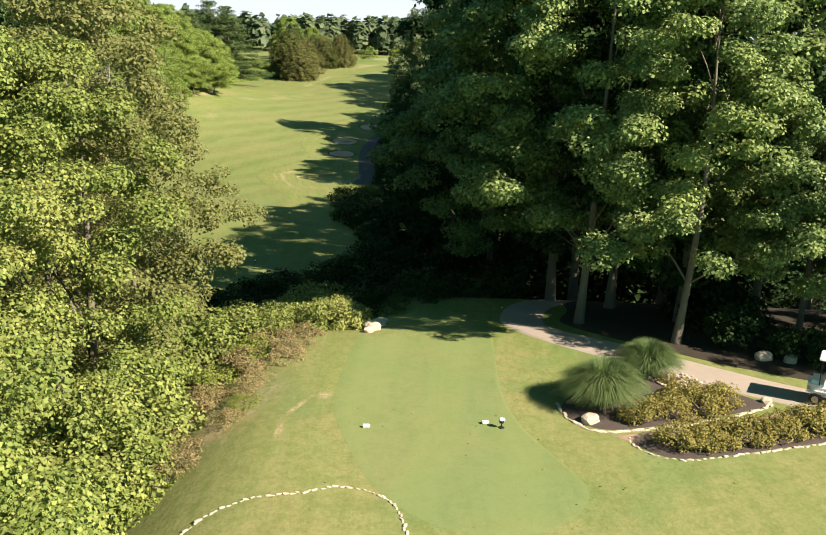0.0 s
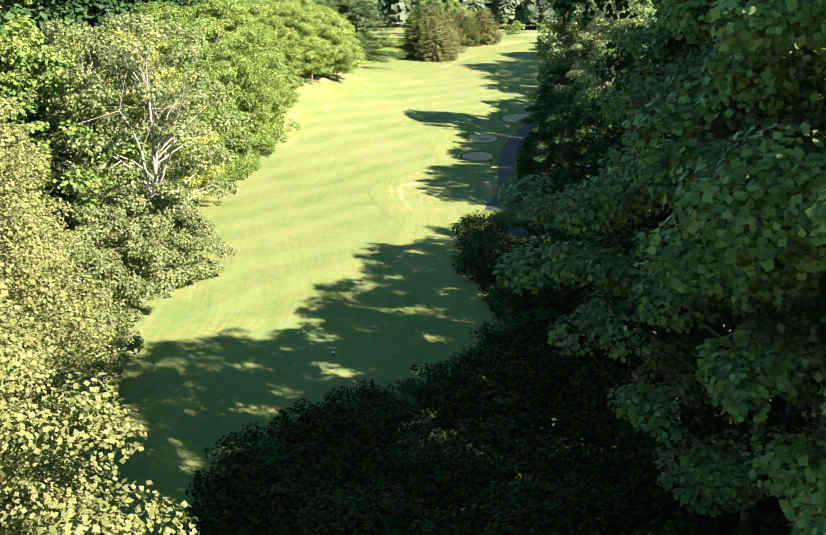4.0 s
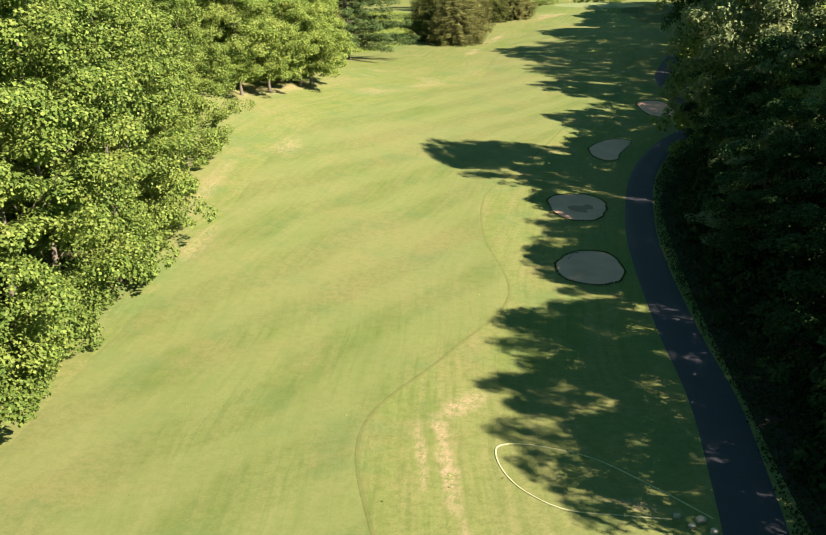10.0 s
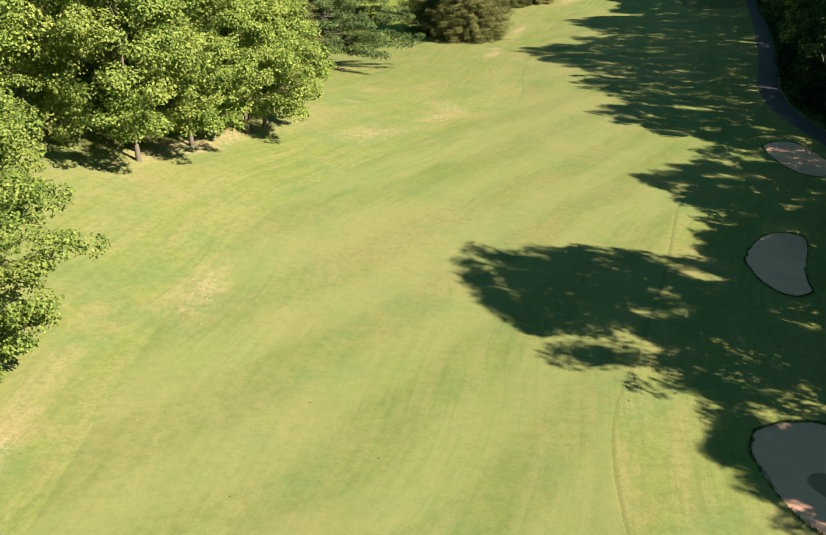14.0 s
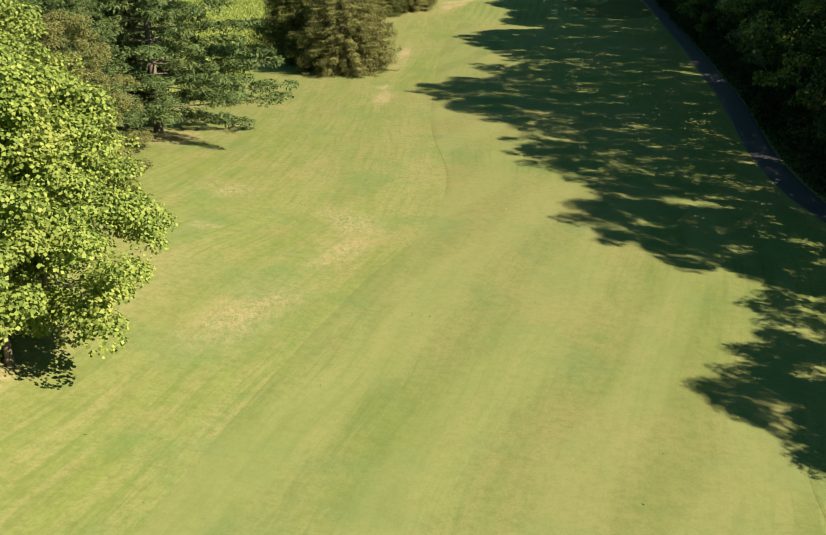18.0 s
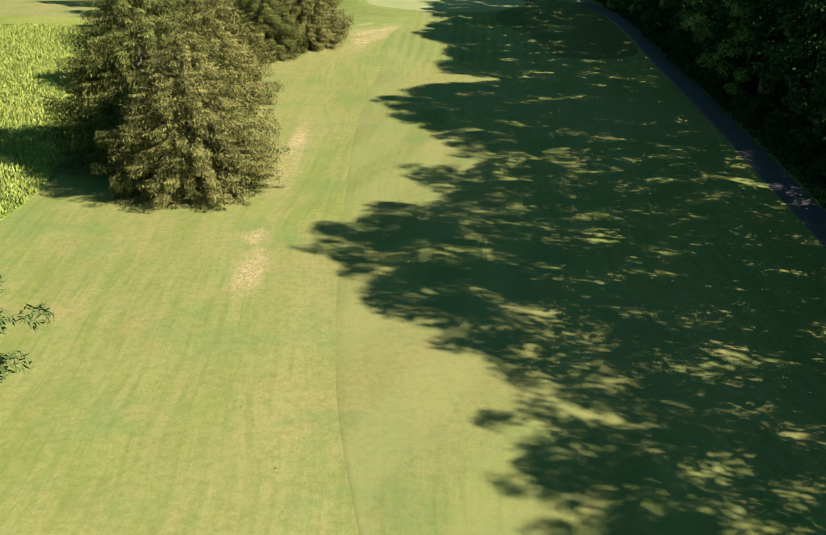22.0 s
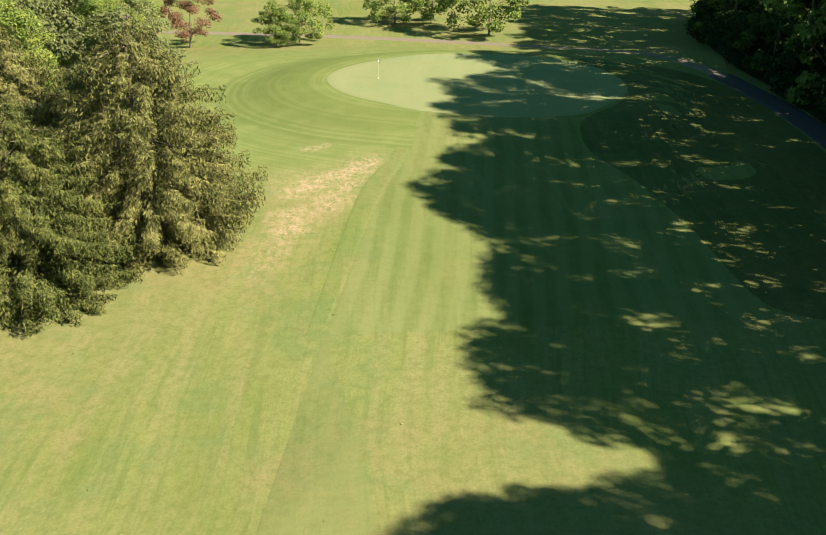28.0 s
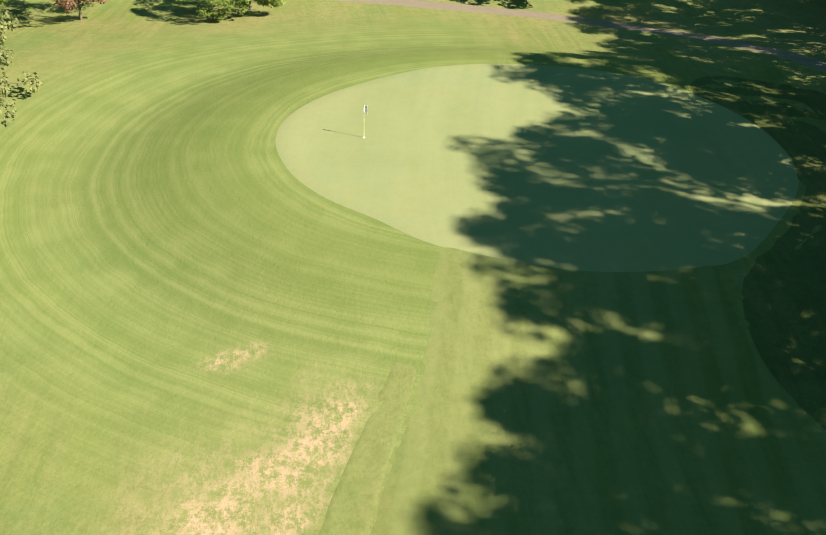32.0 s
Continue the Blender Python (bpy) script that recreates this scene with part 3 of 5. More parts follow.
tagged(blob("tee_box", FORWARD, 0.014, M_TEE, 10), "small mown forward tee below the hill", "tee", kind="structure")
SAND = [[(-19.7, 179.7), (-18.4, 183.2), (-16.1, 183.6), (-14.9, 180.3), (-15.2, 177.0), (-17.0, 175.7), (-18.9, 176.7)],
        [(-21.0, 198.6), (-20.1, 200.9), (-17.5, 201.8), (-15.9, 199.4), (-16.0, 195.6), (-16.8, 193.1), (-18.7, 192.5), (-20.2, 194.4)],
        [(-17.2, 224.4), (-14.9, 229.8), (-12.4, 229.7), (-13.9, 222.1), (-14.3, 218.7), (-16, 218), (-17.1, 220.6)],
        [(-10.4, 257.9), (-7.2, 260.1), (-5.5, 254.7), (-5.6, 249.5), (-8.2, 247.9), (-9.8, 250.9)]]
for o in SAND:
    tagged(blob("bunker", o, 0.03, M_SAND, 8), "grey damp sand bunker in the shade beside the path", "bunker", "bunkers beside the cart path", "structure")
tagged(blob("wet_sand", [(-19.3, 196.5), (-18.9, 197.4), (-18.0, 197.6), (-17.3, 198.4), (-16.8, 197.0), (-17.5, 196.2), (-17.4, 195.2), (-18.6, 195.3)], 0.036, M_SAND_WET, 5), "darker wet patch in the sand of a bunker", "sand", kind="structure")
PATH_LINE = [(1.6, 120.5), (-3, 124.5), (-7.5, 129), (-10.6, 134.5), (-11.1, 140), (-11, 148), (-11.1, 158), (-12, 168), (-12.8, 180), (-13.1, 190), (-12.8, 200), (-12.2, 209), (-10.7, 219.3), (-7.7, 231.5), (-4, 241.9), (-2.2, 251.8), (-3.1, 260.2), (-4.6, 269.1), (-5.4, 277.1), (-4.8, 287.1), (-3.2, 297.2), (-1.1, 309.2), (1.2, 325.3), (3.5, 341.3), (6.2, 361.4), (8.7, 381.5), (10.5, 399.5), (11.7, 417.6), (10.7, 431.5), (8, 439.5), (2.5, 447), (-6.6, 453.6), (-16, 457), (-27, 459.8), (-43, 462.5), (-73, 466.5)]
cut = PATH_LINE.index((10.7, 431.5))
tagged(band("back_path", PATH_LINE[cut:], 1.8, 0.036, M_GRAVEL), "brown gravel path behind the green", "path", kind="structure")
tagged(band("cart_path", PATH_LINE[:cut + 1], 2.5, 0.04, M_ASPHALT), "dark asphalt cart path along the wood", "path", kind="structure")
MEADOW = [(-67.2, 305.6), (-61.5, 316.7), (-58.9, 325.8), (-58.6, 335.8), (-59.8, 350.8), (-61.4, 361.8), (-63, 377.7), (-67.7, 405.6), (-82, 420.3), (-126.7, 404.2), (-124.2, 304.2), (-84, 297.2)]
tagged(blob("meadow", MEADOW, 0.05, M_FIELD, 12), "bright yellow-green unmown meadow behind the spruces", "meadow", kind="structure")
LINE = [(-12.5, 146.4), (-14.7, 148.7), (-17.2, 150.9), (-19.9, 151.75), (-21.3, 151.5), (-21.4, 150.4), (-20.8, 148.7), (-19.8, 147.3), (-18.2, 146.2), (-15.9, 146.1), (-14.1, 146.1)]
tagged(band("painted_line", LINE, 0.08, 0.03, M_LINE, 2), "thin pale painted line looping on the grass", "ground marking", kind="structure")
TEE_PATH = [(30, 31.0), (20, 33.8), (15.0, 36.1), (12.3, 37.8), (9.6, 39.8), (7.4, 41.4), (5.4, 43.3), (4.6, 46.0), (5.2, 49.5), (7.5, 54), (9.5, 60)]
tagged(band("tee_path", TEE_PATH, 2.15, 0.04, M_CONCRETE, 6), "tan concrete path curving past the tee", "path", kind="structure")

EDGE = [(14, 20), (13.5, 40), (9.5, 50), (5, 60), (0, 75), (-3, 95), (-5, 110), (-3.5, 125), (-6, 140), (-7.5, 160), (-8.5, 180), (-8.3, 205), (-5.7, 222.7), (-1.0, 239.4), (0.4, 262.3), (-2.4, 277.2), (-0.4, 297.3), (3.1, 317.4), (7.4, 357.5), (12.3, 397.6), (13.6, 417.7), (13.0, 437.7), (18.5, 457.8), (28.3, 488)]
SKIRT = [(-10.5, 15), (-10.8, 36), (-10.5, 42), (-11.5, 48), (-18, 58), (-25, 70), (-30, 82), (-32.5, 95), (-33, 104), (-35.5, 110), (-39.5, 117), (-42.5, 124), (-42.8, 130), (-44, 135), (-45.6, 142), (-45.6, 153), (-46.3, 166), (-47.6, 177), (-50.5, 188), (-55, 199), (-62, 210)]
WOOD_EDGE = [(24, 33.4), (17.5, 37.2), (13.5, 39.1), (10.7, 40.9), (7.9, 43.3), (6.5, 46.6), (7.2, 50.5), (5.5, 60)] + [(x - 2.2 if 135 < y < 215 else x + 0.6, y) for x, y in EDGE[4:]]
# litter sheets whose near-black colour stands for shade under the trees
tagged(ribbon("woodland_floor", WOOD_EDGE, [(x + 70, y) for x, y in WOOD_EDGE], 0.03, M_EARTH, 30), "leaf litter under the trees, blackened to paint in their shade", "ground", kind="structure")
tagged(ribbon("woodland_floor", [(x - 70, y) for x, y in SKIRT], [(x - 6, y) for x, y in SKIRT], 0.03, M_EARTH, 30), "leaf litter under the trees, blackened to paint in their shade", "ground", kind="structure")
sky_v = [(-2600, 3200, -160), (2600, 3200, -160), (2600, 3200, 420), (-2600, 3200, 420)]
tagged(mesh_ob("backdrop", sky_v, [(0, 1, 2, 3)], M_HAZE), "pale hazy sky at the horizon", "sky", kind="structure")

# ---- plants: meshes ----
def tube(pts, radii, sides=7):
    """A tapered limb along points."""
    pts = np.array(pts, float)
    V, F = [], []
    d = np.gradient(pts, axis=0)
    for p, t, r in zip(pts, d, radii):
        t = t / (np.linalg.norm(t) + 1e-9)
        u = np.cross(t, (0.3, 0.9, 0.1))
        u /= np.linalg.norm(u) + 1e-9
        w = np.cross(t, u)
        for k in range(sides):
            a = 2 * math.pi * k / sides
            V.append(p + r * (math.cos(a) * u + math.sin(a) * w))
    for i in range(len(pts) - 1):
        for k in range(sides):
            j = (k + 1) % sides
            F.append((i * sides + k, i * sides + j, (i + 1) * sides + j, (i + 1) * sides + k))
    return V, F


def joined(name, pieces, material):
    V, F, o = [], [], 0
    for v, f in pieces:
        V += [tuple(p) for p in v]
        F += [tuple(i + o for i in q) for q in f]
        o += len(v)
    me = bpy.data.meshes.new(name)
    me.from_pydata(V, [], F)
    me.materials.append(material)
    me.polygons.foreach_set("use_smooth", np.ones(len(me.polygons), bool))
    return me


def leaves_mesh(name, P, N, size, material, rng, aspect=0.85, along=None):
    """Many diamond-shaped leaves: places, facing ways and lengths. along: the way each leaf points."""
    n = len(P)
    N = N / (np.linalg.norm(N, axis=1, keepdims=True) + 1e-9)
    a = rng.normal(size=(n, 3)) if along is None else along + rng.normal(size=(n, 3)) * 0.15
    U = a - (a * N).sum(1, keepdims=True) * N
    U /= np.linalg.norm(U, axis=1, keepdims=True) + 1e-9
    W = np.cross(N, U)
    s = (size * rng.uniform(0.7, 1.3, n))[:, None]
    droop = N * s * rng.uniform(-0.25, 0.1, n)[:, None]
    V = np.empty((n, 4, 3))
    V[:, 0] = P - U * s * 0.5
    V[:, 1] = P + W * s * 0.5 * aspect + U * s * 0.08
    V[:, 2] = P + U * s * 0.5 + droop
    V[:, 3] = P - W * s * 0.5 * aspect + U * s * 0.08
    me = bpy.data.meshes.new(name)
    me.vertices.add(n * 4)
    me.vertices.foreach_set("co", V.reshape(-1))
    me.loops.add(n * 4)
    me.loops.foreach_set("vertex_index", np.arange(n * 4, dtype=np.int32))
    me.polygons.add(n)
    me.polygons.foreach_set("loop_start", np.arange(0, n * 4, 4, dtype=np.int32))
    me.materials.append(material)
    me.update(calc_edges=True)
    return me


def ways(n, rng):
    v = rng.normal(size=(n, 3))
    return v / np.linalg.norm(v, axis=1, keepdims=True)


def clump_leaves(centers, radii, outs, count, leaf, rng, flat=0.75):
    """Leaves in tufts about the centres, denser towards the outside of the plant."""
    P, N = [], []
    for c, r, o in zip(centers, radii, outs):
        k = max(6, int(count * r * r))
        w = ways(k, rng)
        w = w + o * 0.55
        w /= np.linalg.norm(w, axis=1, keepdims=True)
        rad = r * rng.uniform(0.45, 1.05, k)[:, None] ** 0.6
        P.append(c + w * rad * (1, 1, flat))
        N.append(w * 0.75 + np.array((0, 0, 0.6)) + rng.normal(size=(k, 3)) * 0.45)
    return np.concatenate(P), np.concatenate(N)


def broadleaf(name, seed, height, radius, base, leaf_m, bark_m, leaf=0.26, clumps=100, count=90, tuft=1.15, shape=1.0, bare=0):
    """A broad-leaved tree: trunk mesh and crown mesh. base: height at which the crown begins."""
    rng = np.random.default_rng(seed)
    span = height - base
    lobes = rng.uniform(0, 2 * math.pi, 6)
    C, R, O = [], [], []
    boughs = max(8, round(clumps / 2.9))
    for i in range(boughs):
        u = (i + rng.uniform()) / boughs
        h = u ** 0.85
        ang = i * 2.39996 + rng.normal() * 0.35
        prof = math.sin(math.pi * min(1.0, 0.16 + 0.84 * h) ** shape) ** 0.62 if h < 0.97 else 0.25
        lob = 1 + 0.20 * math.sin(2 * ang + lobes[0] + 5 * h) + 0.14 * math.sin(3 * ang + lobes[1] - 7 * h)
        depth = rng.uniform(0.15, 1.0) ** 0.35 * min(1.0, 0.8 + 1.1 * h)
        rr = radius * prof * lob * depth
        z = base + span * h * 0.95
        o = np.array((math.cos(ang), math.sin(ang), 0.35 + (h - 0.4)))
        o /= np.linalg.norm(o)
        wide = tuft * rng.uniform(0.9, 1.7) * (1 - 0.3 * h) * min(1.0, 0.55 + 2.2 * h)
        for j in range(5):
            a2, d2 = rng.uniform(0, 2 * math.pi), math.sqrt(rng.uniform()) * wide
            C.append((math.cos(ang) * rr + math.cos(a2) * d2, math.sin(ang) * rr + math.sin(a2) * d2, z - 0.12 * rr - 0.38 * d2 * d2 / wide + rng.normal() * 0.15 * wide))
            R.append(tuft * rng.uniform(0.6, 1.15))
            O.append(o)
    C, R, O = np.array(C), np.array(R), np.array(O)
    clumps = len(C)
    P, N = clump_leaves(C, R, O, count, leaf, rng, 0.62)
    crown = leaves_mesh(name + "_crown", P, N, leaf, leaf_m, rng)
    bend = rng.normal(size=2) * 0.25
    top = base + span * 0.8
    tp = [(bend[0] * math.sin(3 * s), bend[1] * math.sin(2.3 * s), top * s - 0.3) for s in np.linspace(0, 1, 9)]
    r0 = 0.0088 * height + 0.045
    pieces = [tube(tp, [r0 * (1.35 if k == 0 else 1) * (1 - 0.85 * k / 8) for k in range(9)], 9)]
    for i in rng.choice(clumps, min(clumps, 7 + bare), replace=False):
        e = C[i]
        s0 = np.clip((e[2] - 0.25 * span * rng.uniform(0.6, 1.2)) / top, base / top * 0.75, 0.95)
        k = min(7, int(s0 * 8))
        a = np.array(tp[k]) + (np.array(tp[k + 1]) - np.array(tp[k])) * (s0 * 8 - k)
        mid = (a + e) / 2 + np.array((0, 0, 0.4)) + rng.normal(size=3) * 0.25
        rb = r0 * (0.5 if bare else 0.36) * (1 - 0.6 * s0)
        pieces.append(tube([a, (a + mid) / 2 + (0, 0, 0.1), mid, e], [rb, rb * 0.8, rb * 0.55, rb * 0.2], 5))
    return joined(name + "_trunk", pieces, bark_m), crown


def spruce(name, seed, height, radius, leaf_m, skirt=0.2, tiers=26, twig=0.29):
    """A full, rounded spruce: whorls of branches, each hung with drooping twigs of needles."""
    rng = np.random.default_rng(seed)
    P, N, A = [], [], []
    pieces = [tube([(0, 0, -0.3), (0.05, 0, height * 0.5), (0, 0.04, height * 0.98)], [0.02 * height, 0.012 * height, 0.02], 8)]
    for t in range(tiers):
        tier = skirt + (height - skirt) * (t / tiers) ** 0.95
        f = 1 - (tier - skirt) / (height - skirt)
        r = radius * (1 - (1 - f) ** 2.2) ** 0.76 * (0.84 + 0.16 * min(1, (1 - f) * 4)) + 0.12
        nb = max(6, int(7 + 13 * f))
        for b in range(nb):
            ang = 2 * math.pi * (b + rng.uniform(-0.35, 0.35)) / nb + t * 1.7
            rr = r * rng.uniform(0.72, 1.14)
            h = tier + rng.normal() * 0.18
            n = max(5, int(rr * 7.0))
            s = np.linspace(0.42, 1, n)
            d = np.array((math.cos(ang), math.sin(ang), 0.0))
            side = np.array((-d[1], d[0], 0.0))
            zz = h + rng.normal() * 0.15 - 0.16 * rr * s ** 1.5 + 0.10 * rr * s ** 5 + 0.25
            line = d[None] * (s * rr)[:, None]
            line[:, 2] = np.maximum(zz, 0.3)
            if b % 5 == 0:
                pieces.append(tube([(0, 0, h), line[n // 2] - (0, 0, 0.15), line[-2] - (0, 0, 0.1)], [0.04, 0.02, 0.005], 4))
            for k in range(11):
                off = rng.uniform(-1, 1, n) * (0.22 + 0.42 * (1 - s)) * min(1.2, rr * 0.4)
                q = line + side[None] * off[:, None]
                q[:, 2] -= np.abs(off) * 0.3 + rng.uniform(0, 0.12, n)
                if k < 3:
                    P.append(q)
                    N.append(np.tile((0, 0, 1.0), (n, 1)) + d * 0.5 + rng.normal(size=(n, 3)) * 0.35)
                    A.append(np.tile(d, (n, 1)) + side[None] * np.sign(off)[:, None] * 0.8 - (0, 0, 0.55) + rng.normal(size=(n, 3)) * 0.45)
                else:
                    q[:, 2] -= rng.uniform(0.08, 0.85, n) * (0.4 + 0.6 * s)
                    P.append(q)
                    N.append(np.tile(d, (n, 1)) + rng.normal(size=(n, 3)) * 0.6)
                    A.append(np.tile((0, 0, -1.0), (n, 1)) + d * 0.35 + rng.normal(size=(n, 3)) * 0.5)
    crown = leaves_mesh(name + "_crown", np.concatenate(P), np.concatenate(N), twig, leaf_m, rng, 0.19, np.concatenate(A))
    return joined(name + "_trunk", pieces, M_BARK), crown


def pine(name, seed, height, radius, leaf_m):
    """A white pine: level branches in open plates of soft tufts."""
    rng = np.random.default_rng(seed)
    C, R, O = [], [], []
    pieces = [tube([(0, 0, -0.3), (0.1, 0, height * 0.5), (0, 0.1, height * 0.97)], [0.02 * height, 0.013 * height, 0.03], 8)]
    tiers = 20
    for t in range(tiers):
        h = height * (0.10 + 0.88 * t / tiers)
        r = radius * (1 - (t / tiers) ** 1.6) * rng.uniform(0.85, 1.1) + 0.5
        nb = rng.integers(5, 8)
        for b in range(nb):
            ang = 2 * math.pi * (b + rng.uniform(-0.3, 0.3)) / nb + t * 0.9
            rr = r * rng.uniform(0.75, 1.15)
            d = np.array((math.cos(ang), math.sin(ang), 0.0))
            up = rng.uniform(-0.05, 0.16)
            pieces.append(tube([(0, 0, h), d * rr * 0.5 + (0, 0, h + up * rr * 0.3), d * rr + (0, 0, h + up * rr)], [0.07, 0.045, 0.01], 4))
            for s in np.linspace(0.35, 1.0, max(2, int(rr * 1.3))):
                C.append(d * rr * s + np.array((*(rng.normal(size=2) * 0.4 * s), h + up * rr * s)))
                R.append(rng.uniform(0.55, 0.95))
                O.append(d * 0.5 + (0, 0, 0.6))
    P, N = clump_leaves(np.array(C), np.array(R), np.array(O), 120, 0.3, rng, 0.55)
    crown = leaves_mesh(name + "_crown", P, N, 0.42, leaf_m, rng, 0.22)
    return joined(name + "_trunk", pieces, M_BARK), crown


def bush(name, seed, radius, height, leaf_m, leaf=0.2, clumps=26, count=70, tuft=0.6):
    """A low dome of leaves on a few stems."""
    rng = np.random.default_rng(seed)
    C, R, O = [], [], []
    for i in range(clumps):
        w = ways(1, rng)[0]
        w[2] = abs(w[2])
        s = rng.uniform(0.3, 1) ** 0.4
        C.append(w * (radius * s, radius * s, height * 0.8 * s) + (0, 0, 0.12 * height))
        R.append(tuft * rng.uniform(0.7, 1.3))
        O.append(w)
    P, N = clump_leaves(np.array(C), np.array(R), np.array(O), count, leaf, rng)
    P[:, 2] = np.maximum(P[:, 2], 0.03)
    crown = leaves_mesh(name + "_leaves", P, N, leaf, leaf_m, rng)
    pieces = [tube([(0, 0, -0.1), C[i] * 0.5, C[i]], [0.035, 0.02, 0.008], 4) for i in range(min(6, clumps))]
    return joined(name + "_stems", pieces, M_BARK), crown


KINDS = {}


def kind(key, made, names=("trunk", "crown")):
    KINDS.setdefault(key, []).append((made, names))


def plant(key, name, label, category, x, y, scale=1.0, pick=None, turn=None, sink=0.0, group="", stretch=1.0, lean=0.03):
    """One plant as a thing of its own, standing on the land."""
    made, names = KINDS[key][random.randrange(len(KINDS[key])) if pick is None else pick]
    root = new(name)
    root.empty_display_size = 0.3
    root.matrix_world = Matrix.LocRotScale((x, y, float(ground(x, y)) - sink), Euler((random.uniform(-lean, lean), random.uniform(-lean, lean), random.uniform(0, 6.28) if turn is None else turn)), (scale, scale, scale * stretch))
    for n, me in zip(names, made):
        ob = new(n, me)
        ob.parent = root
        if n == "stems":
            tagged(ob, kind="stuff")
    return tagged(root, label, category, group)


for s in range(3):
    kind("maple_near", broadleaf("maple", 10 + s, 22, 6.2, 0.6, M_LEAF_MAPLE, M_BARK, 0.20, 270, 135, 1.02))
    kind("yellow_near", broadleaf("ash", 20 + s, 20, 5.4, 0.8, M_LEAF_YELLOW, M_BARK, 0.145, 180, 240, 0.98))
    kind("tan_near", broadleaf("tan_ash", 24 + s, 20, 5.4, 0.8, M_LEAF_TAN, M_BARK, 0.145, 190, 225, 0.95))
    kind("wood_near", broadleaf("oak", 30 + s, 24, 6.5, 5.4, M_LEAF_OAK, M_BARK, 0.2, 190, 190, 1.1))
    kind("wood_dark", broadleaf("shaded_oak", 35 + s, 24, 6.5, 3.0, M_LEAF_FULL_SHADE, M_BARK, 0.27, 104, 76, 1.12))
    # the oaks above again, with lighter leaves standing in for sun on them
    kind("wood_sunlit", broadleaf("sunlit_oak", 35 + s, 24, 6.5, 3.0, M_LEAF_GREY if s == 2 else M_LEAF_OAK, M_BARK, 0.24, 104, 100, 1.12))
    kind("wood", broadleaf("oak_mid", 40 + s, 27, 6.2, 1.5, M_LEAF_WOOD_SHADE, M_BARK, 0.47, 118, 31, 1.3, 1.4))
    kind("wood_solid", broadleaf("oak_solid", 150 + s, 27, 6.6, 1.5, M_LEAF_WOOD_SHADE, M_BARK, 0.31, 165, 56, 1.18, 1.4))
    # oak_solid shapes again, leaf colour lightened to stand for sunlit crowns
    kind("wood_lit", broadleaf("oak_sunlit_tone", 150 + s, 27, 6.6, 1.5, M_LEAF_GREY if s == 1 else M_LEAF_OAK, M_BARK, 0.28, 165, 70, 1.18, 1.4))
    kind("wood_open", broadleaf("oak_open", 48 + s, 27, 6.2, 1.5, M_LEAF_WOOD_SHADE, M_BARK, 0.30, 118, 44, 1.2, 1.4))
    kind("wood_far", broadleaf("oak_far", 45 + s, 27, 6.5, 2.0, M_LEAF_WOOD_SHADE, M_BARK, 0.85, 52, 16, 1.9))
    kind("maple", broadleaf("maple_mid", 50 + s, 20, 6.4, 0.9, M_LEAF_MAPLE, M_BARK, 0.36, 125, 42, 1.12))
    kind("row_maple", broadleaf("row_maple", 55 + s, 13.5, 5.4, 2.2, M_LEAF_ROW, M_BARK, 0.18, 200, 165, 1.0))
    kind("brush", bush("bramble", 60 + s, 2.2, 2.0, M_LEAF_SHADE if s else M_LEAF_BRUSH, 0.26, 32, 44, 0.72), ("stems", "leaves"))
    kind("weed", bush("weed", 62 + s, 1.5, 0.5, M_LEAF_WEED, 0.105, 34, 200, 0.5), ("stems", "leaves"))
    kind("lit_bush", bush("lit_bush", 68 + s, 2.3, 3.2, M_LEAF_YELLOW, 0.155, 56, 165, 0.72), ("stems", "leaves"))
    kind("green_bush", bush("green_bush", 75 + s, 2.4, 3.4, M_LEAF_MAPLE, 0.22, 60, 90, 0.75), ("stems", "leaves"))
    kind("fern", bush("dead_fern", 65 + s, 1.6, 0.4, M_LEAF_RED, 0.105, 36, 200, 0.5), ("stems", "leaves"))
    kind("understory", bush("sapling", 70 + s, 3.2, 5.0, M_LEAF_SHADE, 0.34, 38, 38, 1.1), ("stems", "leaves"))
    kind("gold", bush("gold_shrub", 80 + s, 0.62, 0.75, M_LEAF_GOLD, 0.06, 44, 900, 0.25), ("stems", "leaves"))
    kind("spruce", spruce("brown_spruce", 90 + s, 13.0, 6.3, M_NEEDLE_SPRUCE if s < 2 else M_NEEDLE_GREEN))
    if s < 2:
        kind("pine", pine("white_pine", 95 + s, 19, 8.0, M_NEEDLE_PINE))
for s in range(2):
    kind("pale", broadleaf("pale_tree", 110 + s, 19, 6.8, 5.5, M_LEAF_PALE, M_BARK_PALE, 0.22, 105, 95, 1.0, bare=16))
    kind("bright", broadleaf("bright_maple", 115 + s, 20, 6.4, 0.8, M_LEAF_LEMON, M_BARK, 0.19, 190, 150, 1.05))
    kind("olive", broadleaf("olive_tree", 130 + s, 6.0, 3.0, 0.3, M_LEAF_PALE, M_BARK, 0.15, 70, 260, 0.75))
    kind("small", broadleaf("apple", 120 + s, 6.0, 3.0, 1.0, M_LEAF_MAPLE, M_BARK, 0.19, 60, 150, 0.78))
    kind("red", broadleaf("red_tree", 125 + s, 8.0, 2.9, 1.3, M_LEAF_RUST, M_BARK, 0.16, 80, 190, 0.7))

